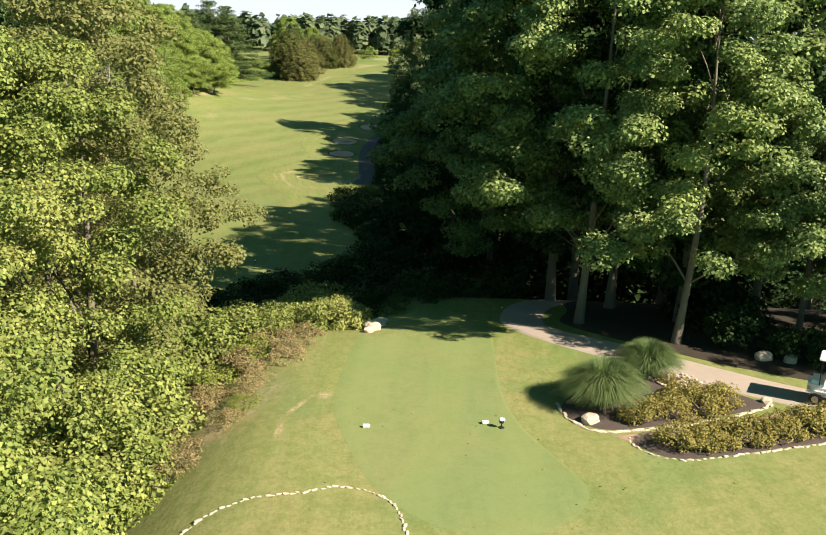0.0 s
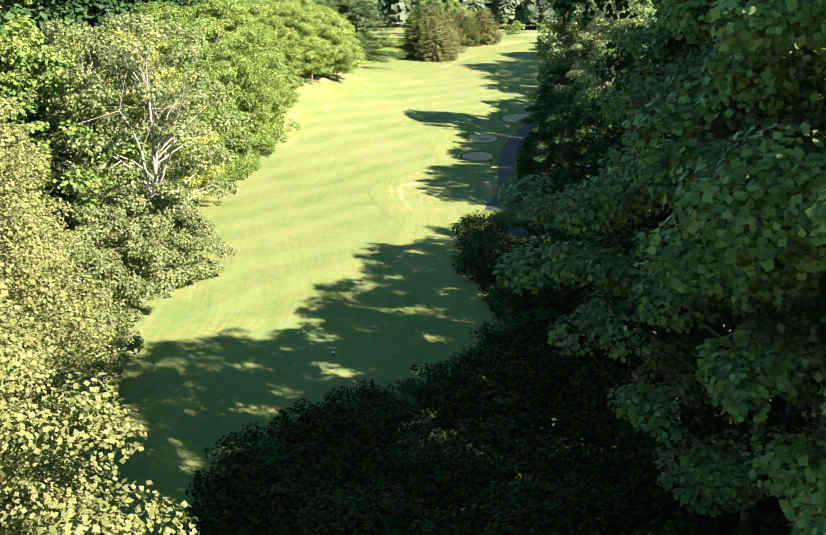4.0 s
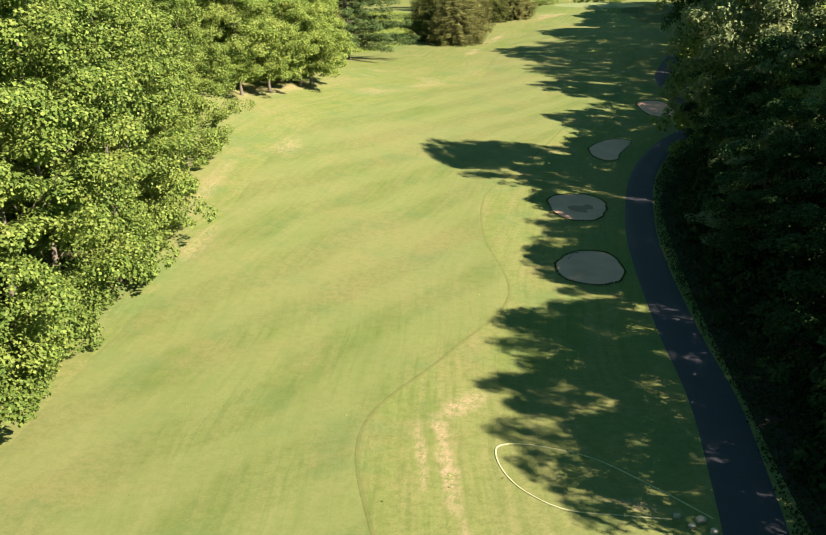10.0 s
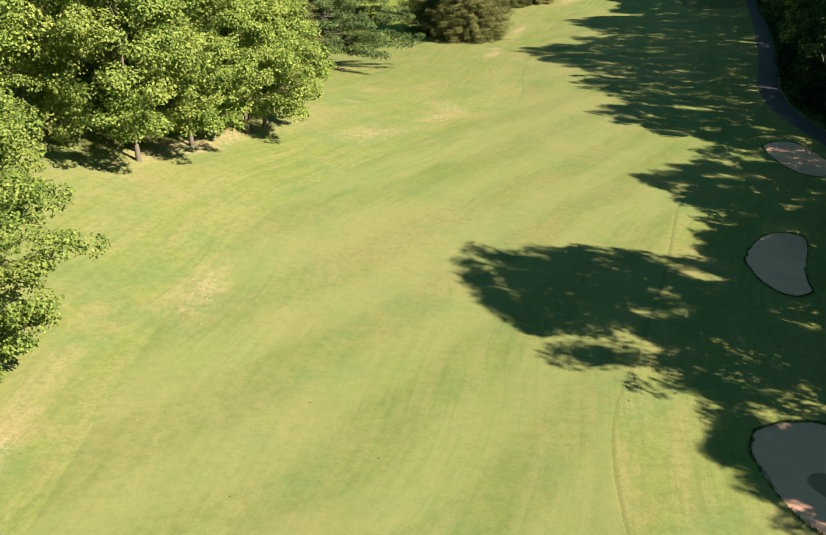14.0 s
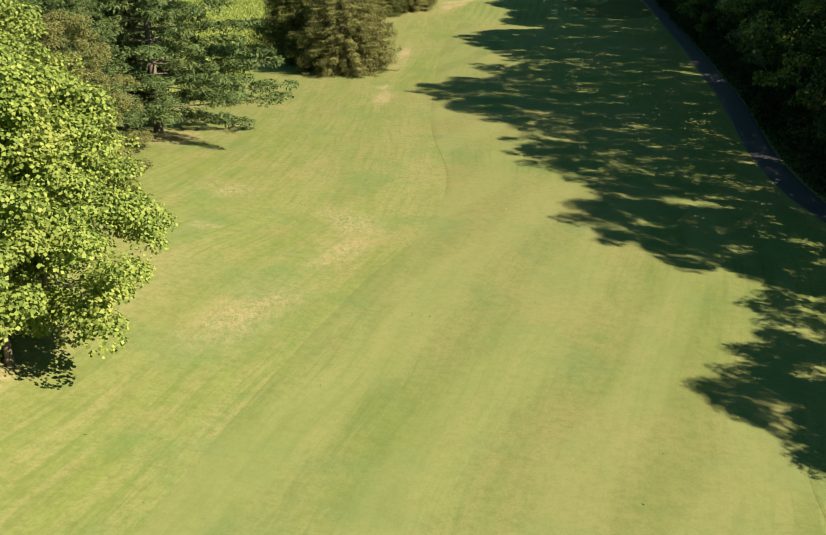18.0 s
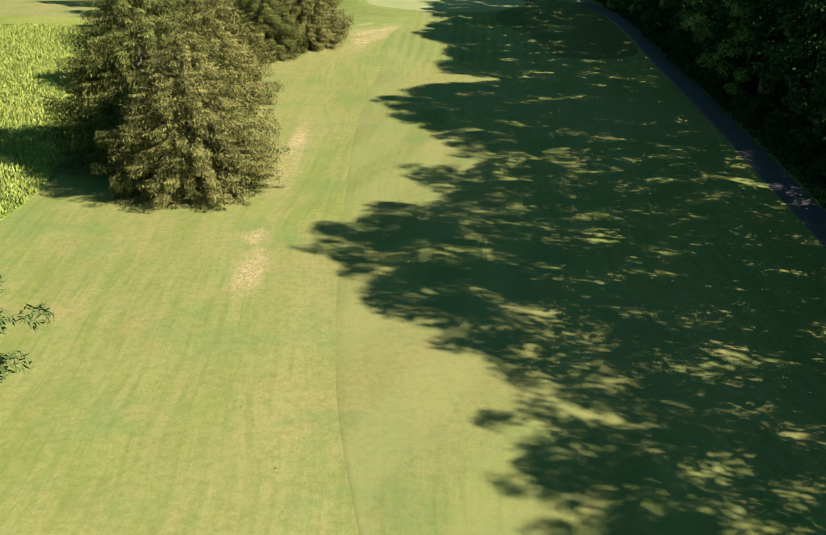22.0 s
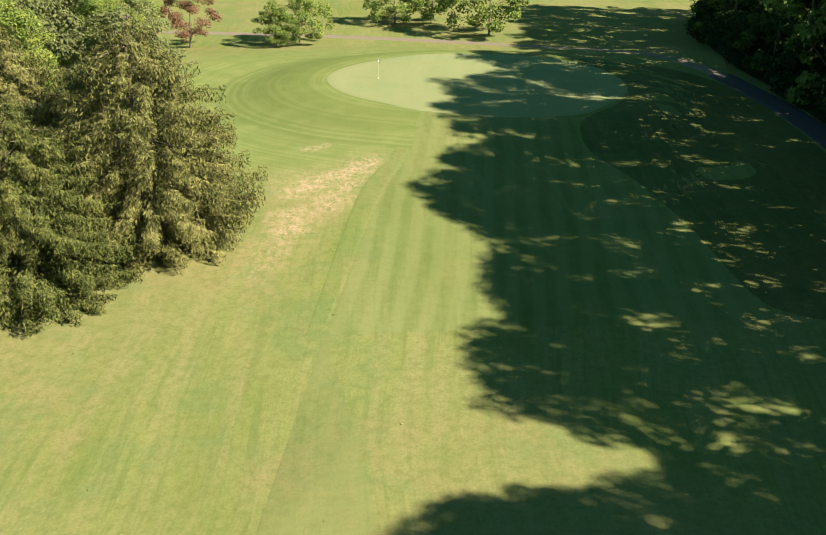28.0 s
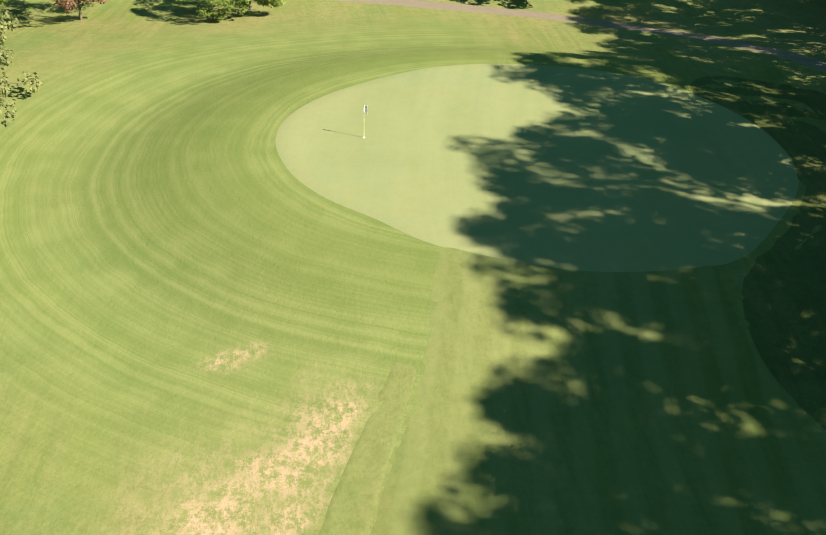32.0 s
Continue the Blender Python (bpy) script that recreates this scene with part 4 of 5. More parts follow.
# ---- plants: places ----
def along(line, y):
    return float(np.interp(y, [p[1] for p in line], [p[0] for p in line]))


# the wood beside the cart path: its trees are set out so that their shade fills the shaded ground and leaves the sunlit fairway free
SHADE_NEAR = [(-34, 80), (-30, 90), (-29, 94.6), (-27, 95.7), (-24.3, 94.6), (-21, 97.4), (-23.2, 101.5), (-23.5, 104.4), (-21.8, 108), (-20.1, 110.6), (-21.8, 115), (-22.1, 119.1), (-19.8, 121.5), (-15.8, 122.8), (-15, 127), (-11.5, 133), (-11.5, 142), (-12.5, 145.5), (-15.5, 145.4), (-18.4, 146.8), (-21.3, 151.8), (-22.3, 157.6), (-23.5, 162.6), (-21.4, 164), (-23.4, 168.4), (-21.8, 173), (-19.2, 171.5), (-18.8, 176.3), (-22, 180.2), (-20.6, 184.7), (-21.6, 191.7), (-20.4, 195.5), (-25.4, 197.9), (-21, 203.5), (-29.5, 205.5), (-31.3, 208.5), (-33.9, 213.1), (-37.4, 219), (-34, 221.2), (-29, 225.5), (-25.8, 224.6), (-19.5, 219.2), (-20.2, 228), (-20.5, 231.6), (-15.6, 234.3), (-22, 237), (-23, 243.2), (-19.3, 249.5), (-12.4, 252.6)]
SHADE_FAR = [(-12.6, 256), (-17.2, 258.5), (-21.8, 259.8), (-25.3, 266.4), (-24.9, 272.7), (-21.7, 272), (-23.4, 278), (-26.8, 281.5), (-29, 292), (-26, 293.5), (-28.7, 298), (-31.5, 302.5), (-36.4, 311.3), (-38.1, 319), (-33.5, 322.8), (-29.6, 324.3), (-26.8, 328.3), (-30.2, 331.9), (-22.8, 335.6), (-23.3, 341), (-27, 344.6), (-29.3, 349), (-30, 355.6), (-28.9, 362.5), (-26, 367), (-16.2, 369), (-17, 371.5), (-21.8, 374.3), (-23.2, 377.6), (-19.6, 381.5), (-21.7, 384), (-20.6, 387), (-17.5, 389.5), (-19.4, 392), (-22.4, 395.5), (-24.3, 400.5), (-21.5, 403.2), (-21.4, 407.2), (-18, 407.5), (-19.6, 412.2), (-18.3, 416.5), (-17, 425.8), (-12.2, 426.2), (-13.7, 431.3), (-13.5, 439.5), (-6.8, 443.4), (-5.9, 452), (-4, 465), (-4, 485)]
REACH_X, REACH_Y = math.sin(radians(SUN_AZIMUTH)) / math.tan(radians(SUN_ELEVATION)), -math.cos(radians(SUN_AZIMUTH)) / math.tan(radians(SUN_ELEVATION))
CELL, X0, Y0, NX, NY = 0.6, -44.0, 60.0, 100, 700


def in_outline(q, outline):
    o = np.array(outline, float)
    inside = np.zeros(len(q), bool)
    for a, b in zip(o, np.roll(o, -1, 0)):
        cross = (a[1] > q[:, 1]) != (b[1] > q[:, 1])
        inside ^= cross & (q[:, 0] < (b[0] - a[0]) * (q[:, 1] - a[1]) / (b[1] - a[1] + 1e-12) + a[0])
    return inside


PATH_RIM = [(x + 1.25, y) for x, y in PATH_LINE[2:cut]]
cells = np.stack(np.meshgrid(X0 + CELL * (np.arange(NX) + 0.5), Y0 + CELL * (np.arange(NY) + 0.5)), -1).reshape(-1, 2)
shady = in_outline(cells, SHADE_NEAR + SHADE_FAR + [(60, 485), (60, 80)]) | (cells[:, 1] < 90)


def cell_of(x, y):
    i, j = ((x - X0) / CELL).astype(int), ((y - Y0) / CELL).astype(int)
    return np.where((i >= 0) & (i < NX) & (j >= 0) & (j < NY), j * NX + i, -1)


def falls(p, x, y):
    """Where the shade of points p of a plant at (x, y) falls on the land."""
    z = p[:, 2] + float(ground(x, y))
    h = p[:, 2]
    for i in range(3):
        sx, sy = x + p[:, 0] - REACH_X * h, y + p[:, 1] + REACH_Y * h
        h = z - ground(sx, sy)
    return sx, sy


def crown_points(key, pick, step):
    me = KINDS[key][pick][0][1]
    co = np.empty(len(me.vertices) * 3)
    me.vertices.foreach_get("co", co)
    return co.reshape(-1, 3)[::4 * step]


def wood_kind(y):
    return ("wood_dark", 24.0) if y < 165 else ("wood_open", 27.3) if 255 < y < 332 else ("wood_solid", 27.3)


SAMPLES = {(k, i): crown_points(k, i, 5) for k in ("wood_dark", "wood_open", "wood_solid") for i in range(3)}
choices, stamps = [], []
for i, y in enumerate(np.arange(66, 470, 2.1)):
    key, full = wood_kind(y)
    for j, off in enumerate((2.5, 5.0, 8.5, 12.5)):
        for k, h in enumerate((9.0, 11.5, 14.0, 17.0, 20.0, 23.0, 26.0, 29.0, 32.0, 35.0)):
            if (y < 112 and h > 30) or (h > 27 and off > 10):
                continue
            pick, turn = (i + j + k) % 3, (i * 2.4 + k) % 6.28
            wide = min(1.12, max(0.55, h / full * (0.86 if h > 25 else 1.0)))
            p = SAMPLES[key, pick] * (wide, wide, h / full)
            c, s = math.cos(turn), math.sin(turn)
            p = np.column_stack([p[:, 0] * c - p[:, 1] * s, p[:, 0] * s + p[:, 1] * c, p[:, 2]])
            x = along(EDGE, y) + off
            q = cell_of(*falls(p, x, y))
            q = np.unique(q[q >= 0])
            if len(q) > 12:
                choices.append((x, y, h, wide, key, full, pick, turn))
                stamps.append(q)
starts = np.cumsum([0] + [len(q) for q in stamps[:-1]])
flat = np.concatenate(stamps)
spill = np.add.reduceat((~shady[flat]).astype(float), starts)
where_at = np.array([c[:2] for c in choices])
alive = np.ones(len(choices), bool)
dark_ground = np.zeros(NX * NY, bool)
wanted = shady.astype(float)
for o in SAND[:3]:                                   # the sand lies in full shade
    wanted[in_outline(cells, o)] = 5.0
random.seed(5)
placed = []
for n in range(190):
    gain = np.add.reduceat((wanted[flat] * ~dark_ground[flat]), starts) - 1.6 * spill
    gain[~alive] = -1
    best = int(gain.argmax())
    if gain[best] < 9:
        break
    x, y, h, wide, key, full, pick, turn = choices[best]
    dark_ground[stamps[best]] = True
    # tall crowns on this stretch take the leaf colour that stands for sun
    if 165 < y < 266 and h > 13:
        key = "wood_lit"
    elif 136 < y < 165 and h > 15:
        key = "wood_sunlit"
    alive &= np.hypot(*(where_at - (x, y)).T) > 2.6
    placed.append((x, y))
    plant(key, "woodland_tree", "tall tree beside the cart path, leaves toned for shade or sun" if h > 16 else "low tree at the edge of the wood, leaves toned for shade or sun", "tree", x, y, wide, pick=pick, turn=turn, group="trees of the wood", stretch=h / full / wide, lean=0.0)
for o in SAND[:3]:                                   # more leaves between the sun and the sand
    over = np.add.reduceat(in_outline(cells, o)[flat].astype(float), starts) - 1.2 * spill
    for k in range(5):
        free = np.min(np.hypot(where_at[:, :1] - np.array(placed)[:, 0], where_at[:, 1:] - np.array(placed)[:, 1]), 1) > 1.5
        best = int(np.where(free, over, -99).argmax())
        if over[best] > 12:
            x, y, h, wide, key, full, pick, turn = choices[best]
            placed.append((x, y))
            plant(key, "woodland_tree", "tree beside the bunkers with shade-darkened leaf colour", "tree", x, y, wide, pick=pick, turn=turn, group="trees of the wood", stretch=h / full / wide, lean=0.0)


def tallest(x, y, most):
    """The greatest height at which a tree's shade keeps off the sunlit grass."""
    ring = np.array([(0, 0, 1.0), (-2, -1.5, 0.88), (-2, 1.5, 0.88), (-3.4, -2.4, 0.7), (-3.4, 2.4, 0.7), (-4, 0, 0.5), (-3.4, 0, 0.8)])
    for h in np.arange(most, 6.5, -0.75):
        p = ring * (h / 24, h / 24, h)
        c = cell_of(*falls(p, x, y))
        if shady[c[c >= 0]].all():
            return float(h)
    return 0.0


for row, off in enumerate((2.6, 7.5, 14.0, 21.0, 29.0)):
    y = 64.0 + row * 2.0
    while y < 474:
        step = random.uniform(5.6, 7.4) if row < 2 else random.uniform(8.0, 10.5)
        x = along(EDGE, y) + off + random.uniform(-0.8, 0.8)
        h = tallest(x, y, (26.0, 19.0, 12.0, 12.0, 12.0)[row] if y < 112 else (28.0, 27.0, 23.0, 20.0, 20.0)[row]) * random.uniform(0.78, 0.92)
        if any(math.hypot(x - q[0], y - q[1]) < 4.6 for q in placed):
            h = 0
        if h > 6:
            wide = max(0.62, h / 27)
            key, base = ("wood" if row < 3 else "wood_far"), 27.0
            if 160 < y < 339:
                h *= (1.0, 0.78, 0.7, 0.7, 0.7)[row] * (0.72 if 190 < y < 262 and row else 1.0)
                key = "wood_open" if row < 2 and y > 226 else key
            if row == 0 and y > 130 and random.random() < 0.2:
                key, base = random.choice([("maple", 20.0), ("pale", 19.0), ("maple", 20.0)])
            # front rows: lighter leaves paint in sun, the darkest leaves paint in shade
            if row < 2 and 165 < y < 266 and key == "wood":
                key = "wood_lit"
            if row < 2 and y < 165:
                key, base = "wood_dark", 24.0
            plant(key, "woodland_tree", "woodland tree beside the cart path, leaves toned for shade or sun" if h > 16 else "low tree at the edge of the wood, leaves toned for shade or sun", "tree", x, y, wide, group="trees of the wood", stretch=h / base / wide)
        y += step
    # second sapling row, added to stop low sun coming under the crowns
    if row == 1:
        y = 61.0
        while y < 470:
            plant("understory", "sapling", "sapling added under the trees of the wood, green darkened for shade", "shrub", along(EDGE, y) + random.uniform(4.5, 6.5), y, random.uniform(0.95, 1.4), group="saplings along the wood")
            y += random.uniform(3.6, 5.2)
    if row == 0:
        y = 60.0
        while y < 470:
            plant("understory", "sapling", "sapling at the edge of the wood, green darkened for shade", "shrub", along(EDGE, y) + 1.5 + random.uniform(-0.3, 0.8), y, random.uniform(0.5, 0.95), group="saplings along the wood")
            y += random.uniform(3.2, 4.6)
plant("pale", "broadleaf_tree", "silvery-leaved tree with bare twigs beside the path", "tree", 1.2, 246.4, 0.85, pick=1, group="trees of the wood")
for x, yy, s in [(-3.0, 229.5, 0.82), (-1.2, 238.0, 0.88), (-4.4, 221.5, 0.7)]:
    plant("pale", "broadleaf_tree", "silvery-leaved tree with bare twigs leaning over the path", "tree", x, yy, s, group="trees of the wood")
for x, yy, s in [(-2.5, 231.8, 1.15), (-1.2, 227.1, 0.9)]:
    plant("small", "apple_tree", "low yellow-green tree leaning over the cart path", "tree", x, yy, s, group="trees of the wood")
# from x 21 on: unseen trees added to shade the ground behind the path
for x, yy, s in [(7.4, 46.2, 0.85), (11.2, 42.2, 0.75), (16.0, 46.8, 0.9), (17.2, 43.6, 0.62), (24, 39.5, 0.55), (28, 37.8, 0.55), (33, 36, 0.55), (21, 42, 0.5), (27, 42, 0.5), (8.5, 56, 1.0), (3.8, 62, 0.95), (6.8, 53.0, 1.0)]:
    plant("wood_near", "woodland_tree", "tall leafy tree with a pale bare lower trunk", "tree", x, yy, s, group="trees of the wood")
# brambles in the shade-darkened green, so the verge reads as shaded
for yy in np.arange(136, 236, 2.1):
    plant("brush", "bramble", "brambles between path and wood, green darkened for shade", "shrub", along(EDGE, yy) + random.uniform(-0.6, 0.9), yy, random.uniform(0.35, 0.55), pick=random.choice((1, 2)), group="brambles beside the path")
# leaf colour kept near black, painting in the shade behind the tee
for x, yy, s in [(21.5, 54, 1.05), (19, 60, 0.95), (25, 50, 0.9), (13.0, 53, 0.95), (14, 62, 0.8), (9.6, 50.2, 0.95), (12.6, 47.4, 0.9)]:
    plant("wood_dark", "woodland_tree", "tall tree behind the tee with shade-darkened leaf colour", "tree", x, yy, s, group="trees of the wood")
for i in range(26):
    x, yy = random.uniform(10, 34), random.uniform(44, 62)
    if x > along(EDGE, yy) + 1.5:
        plant("understory", "sapling", "sapling behind the tee, green darkened for the shade of the wood", "shrub", x, yy, random.uniform(0.35, 0.7), group="saplings along the wood")
for i in range(12):
    plant("understory", "sapling", "leafy shrub behind the path, green darkened for shade", "shrub", 14.2 + i * 1.7 + random.uniform(-0.4, 0.4), 41.8 - i * 0.75 + random.uniform(-0.4, 0.8), random.uniform(0.3, 0.45), group="saplings along the wood")

# left of the tee and along the fairway
LABELS = {"tan_near": "pale tan-green leafy tree on the slope", "maple_near": "leafy green maple at the fairway edge", "maple": "leafy green maple at the fairway edge", "yellow_near": "yellow-green leafy tree on the slope", "bright": "bright yellow-green maple at the fairway edge", "pale": "pale half-bare tree with dead branches", "olive": "low olive-green tree at the foot of the taller trees", "wood_far": "green tree behind the fairway's edge"}
random.seed(8)
for row in range(4):
    y = 18.0 + row * 3
    while y < (190 if row == 0 else 212):
        if row == 0:
            key = ("yellow_near" if y < 38 else "tan_near" if y < 76 else "olive" if y < 110 else "pale" if y < 114 else "bright" if y < 134 else "maple_near")
        else:
            key = "maple" if row < 2 else "wood_far"
        r = {"tan_near": 5.0, "maple_near": 6.0, "yellow_near": 5.0, "pale": 6.0, "maple": 5.8, "wood_far": 6.0, "bright": 5.8, "olive": 3.2}[key]
        s = random.uniform(0.9, 1.1) * (1.35 if key == "olive" else 1.0) * (0.8 if key == "yellow_near" and y > 95 else 1.0)
        plant(key, "maple_tree" if "maple" in key else "broadleaf_tree", LABELS[key], "tree", along(SKIRT, y) - r * s * (0.85 if y < 60 else 0.62 if y < 165 else 0.75) - row * 7.5 + random.uniform(-0.5, 0.5), y + random.uniform(-1, 1), s, group="trees left of the fairway")
        y += r * s * random.uniform(1.15, 1.4) + (2.5 if row > 1 else 0)
for x, yy, s in [(-58.4, 223.9, 1.1), (-57.0, 230.2, 1.05), (-54.9, 237.1, 1.05), (-54.6, 240.6, 0.95), (-60.5, 250, 1.05), (-68, 217.1, 1.3), (-66.2, 229.8, 1.3), (-63.8, 242.1, 1.2), (-66, 253.6, 1.1), (-74.7, 222.6, 1.3), (-72.5, 239.5, 1.3), (-71, 255.5, 1.3)]:
    plant("row_maple", "maple_tree", "rounded green maple with a bare lower trunk", "tree", x, yy, s, group="row of maples")
for x, yy, s in [(-53.6, 194.8, 0.74), (-55.6, 187.5, 0.6), (-60.5, 199.5, 0.75), (-57.6, 191.2, 0.74), (-58.6, 204.0, 0.6)]:
    plant("maple_near", "maple_tree", LABELS["maple_near"], "tree", x, yy, s, group="trees left of the fairway")
plant("tan_near", "broadleaf_tree", "tan-green leafy tree behind the row of maples", "tree", -57.0, 256.0, 0.66, group="row of maples")
plant("olive", "broadleaf_tree", LABELS["olive"], "tree", -34.2, 105.5, 1.2, group="trees left of the fairway")
for x, yy, s in [(-48.0, 133.5, 1.05), (-53.5, 127.5, 1.0)]:
    plant("bright", "maple_tree", LABELS["bright"], "tree", x, yy, s, group="trees left of the fairway")
plant("pale", "broadleaf_tree", "silvery-leaved spreading tree with dead pale branches", "tree", -35.4, 106.0, 1.15, pick=0, group="trees left of the fairway")
plant("pale", "broadleaf_tree", "silvery-leaved spreading tree with dead pale branches", "tree", -43.0, 109.5, 1.1, pick=1, group="trees left of the fairway")


def dead_tree(seed):
    """A leaning, broken trunk with bare forked branches."""
    rng = np.random.default_rng(seed)
    pieces = []

    def limb(a, way, length, r, depth):
        pts, p, w = [a], a, way
        for k in range(4):
            w = w + rng.normal(size=3) * 0.16 + np.array((0, 0, 0.05))
            w = w / np.linalg.norm(w)
            p = p + w * length / 4
            pts.append(p)
        pieces.append(tube(pts, [r * (1 - 0.17 * k) for k in range(5)], 6 if depth < 2 else 4))
        if depth < 4:
            for k in range(3 if depth else 5):
                i = rng.integers(2, 5)
                side = w + rng.normal(size=3) * 0.75
                limb(pts[i], side / np.linalg.norm(side), length * rng.uniform(0.45, 0.7), r * (1 - 0.17 * i) * 0.62, depth + 1)

    limb(np.array((0, 0, -0.4)), np.array((0.66, 0.25, 0.70)), 8.0, 0.30, 0)
    return joined("dead_tree", pieces, M_BARK_PALE)


top = new("dead_tree", dead_tree(4))
top.matrix_world = pose(-39.5, 103.5, float(ground(-39.5, 103.5))) @ Matrix.Diagonal((1.55, 1.55, 1.55, 1))
tagged(top, "leaning dead tree with broken pale bare branches", "dead tree")
for x, yy, turn, s in [(-4.3, 222.7, 175, 0.5), (-3.3, 229, 200, 0.42)]:
    ob = new("dead_tree", top.data)
    ob.matrix_world = pose(x, yy, float(ground(x, yy)), 0, 0, turn) @ Matrix.Diagonal((s, s, s, 1))
    tagged(ob, "small dead tree with pale bare twigs over the path", "dead tree")
for x, yy, s in [(-61, 288.7, 1.22), (-69, 295.6, 1.3), (-70.6, 281.5, 1.0), (-64.4, 273.7, 0.8)]:
    plant("pine", "pine_tree", "blue-green white pine with level branches", "tree", x, yy, s, group="pines beside the fairway")
for x, yy, r, h, p in [(-46.4, 329.9, 7.4, 12.4, 0), (-51.5, 338.5, 8.0, 16.5, 2), (-48.1, 358.9, 7.3, 13.2, 1), (-52.7, 366.5, 7.6, 15, 2), (-43.9, 385.5, 5.6, 10.5, 2), (-38.5, 392.1, 6.7, 13.0, 1), (-46.7, 395.4, 6.0, 12, 0)]:
    plant("spruce", "spruce_tree", "dense olive-brown spruce with drooping twigs", "tree", x, yy, r / 6.3, pick=p, group="spruces beside the approach", stretch=(h / 13.0) / (r / 6.3))
# trees round and behind the green
for key, name, label, x, yy, s, st in [
        ("small", "apple_tree", "small round fruit tree on the grass", -34.3, 453, 0.8, 1), ("small", "apple_tree", "small round fruit tree on the grass", -31.7, 456, 1.1, 1),
        ("small", "apple_tree", "small spreading tree behind the green", -19.6, 468.3, 1.1, 1), ("small", "apple_tree", "small spreading tree behind the green", -14.7, 469.4, 1.1, 1),
        ("small", "apple_tree", "broad bright green tree behind the green", -8.2, 460.6, 1.6, 1), ("red", "red_tree", "small rust-coloured tree on the lawn", -44.3, 452.9, 1.0, 1),
        ("olive", "round_tree", "low rounded pale green tree on the lawn", -46.1, 422.5, 1.35, 1), ("olive", "round_tree", "low rounded silvery green tree on the lawn", -47.8, 433.6, 1.35, 1.15), ("olive", "round_tree", "low rounded silvery green tree on the lawn", -50.5, 441, 1.4, 1.2), ("olive", "round_tree", "low rounded green tree on the lawn", -51.8, 433, 1.5, 1.1), ("olive", "round_tree", "low rounded green tree on the lawn", -54.1, 423, 1.6, 1.2),
        ("row_maple", "maple_tree", "rounded green tree behind the spruces", -51.8, 410, 0.85, 1), ("row_maple", "maple_tree", "rounded green tree behind the spruces", -48.2, 428.1, 0.62, 1), ("pine", "pine_tree", "blue-green pine behind the spruces", -57.6, 401.9, 0.75, 1),
        ("pine", "pine_tree", "blue-green pine behind the spruces", -60, 417.8, 0.8, 1), ("row_maple", "maple_tree", "rounded green tree behind the spruces", -55.5, 437.9, 1.0, 1), ("row_maple", "maple_tree", "rounded green tree behind the spruces", -51.8, 450, 0.8, 1), ("row_maple", "maple_tree", "rounded green tree behind the spruces", -65.4, 433.7, 1.3, 1), ("pine", "pine_tree", "blue-green pine behind the spruces", -50.6, 402, 0.62, 1), ("row_maple", "maple_tree", "rounded green tree behind the spruces", -60.8, 451.8, 1.0, 1)]:
    plant(key, name, label, "tree", x, yy, s, stretch=st, group="trees near the green")
# brush in the drop behind the tee and on its flank
random.seed(11)
BRUSH = [(-14, 58), (-19, 70), (-20, 78), (-17.5, 83), (-12, 87), (-9.2, 92), (-8.2, 98), (-8.8, 104), (-11.4, 111), (-12.8, 116), (-13, 126), (-13.6, 131)]
for yy in np.arange(57, 131, 1.9):
    b = along(BRUSH, yy)
    w = along(EDGE, yy) + 2 - b if yy < 108 else 7.0
    for k in range(max(1, int(w / 2.6))):
        x = b + 1.4 + (k + random.uniform(0, 0.8)) * 2.6
        if abs(yy - 127) < 6 and x > -9:
            continue
        plant("brush", "bramble", "tangled brambles in the hollow, green darkened for shade", "shrub", x, yy + random.uniform(-0.8, 0.8), random.uniform(0.6, 1.05), group="brambles in the hollow")
FLANK = [(-9.8, 24), (-9.0, 27), (-7.6, 30), (-6.6, 33), (-5.9, 38), (-4.3, 42), (-2.6, 45.5), (-1.2, 48.5), (0.8, 51), (3, 54), (4, 57)]
for yy in np.arange(23, 57, 1.25):
    b = along(FLANK, yy)
    for k in range(6):
        x = b - 0.4 - (k + random.uniform(0, 0.7)) * 1.5
        dead = 29.5 < yy < 42 and -10.5 < x < -5.2
        s = random.uniform(0.3, 0.5) * (0.75 if k == 0 else 1.1)
        # bright bushes stand for the sunlit slope, darkened brambles for its shaded part
        if yy > 44 and x < (-5.6 if yy > 50 else -3.6):
            plant("lit_bush", "leafy_bush", "bright yellow-green leafy bush on the slope", "bush", x, yy + random.uniform(-0.5, 0.5), random.uniform(0.55, 0.9) if x < -5.6 else random.uniform(0.4, 0.58), group="bushes under the trees")
        elif yy > 44:
            plant("brush", "bramble", "tangled brambles behind the tee, green darkened for shade", "shrub", x, yy + random.uniform(-0.5, 0.5), s * 0.9, group="weeds on the slope")
        elif dead and random.random() < 0.85:
            plant("fern", "dead_fern", "patch of brown dead weeds on the slope", "shrub", x, yy + random.uniform(-0.5, 0.5), s * 1.5, group="weeds on the slope")
        else:
            plant("weed", "weed_clump", "yellow-green weeds on the slope", "weeds", x, yy + random.uniform(-0.5, 0.5), s * 1.5, group="weeds on the slope")


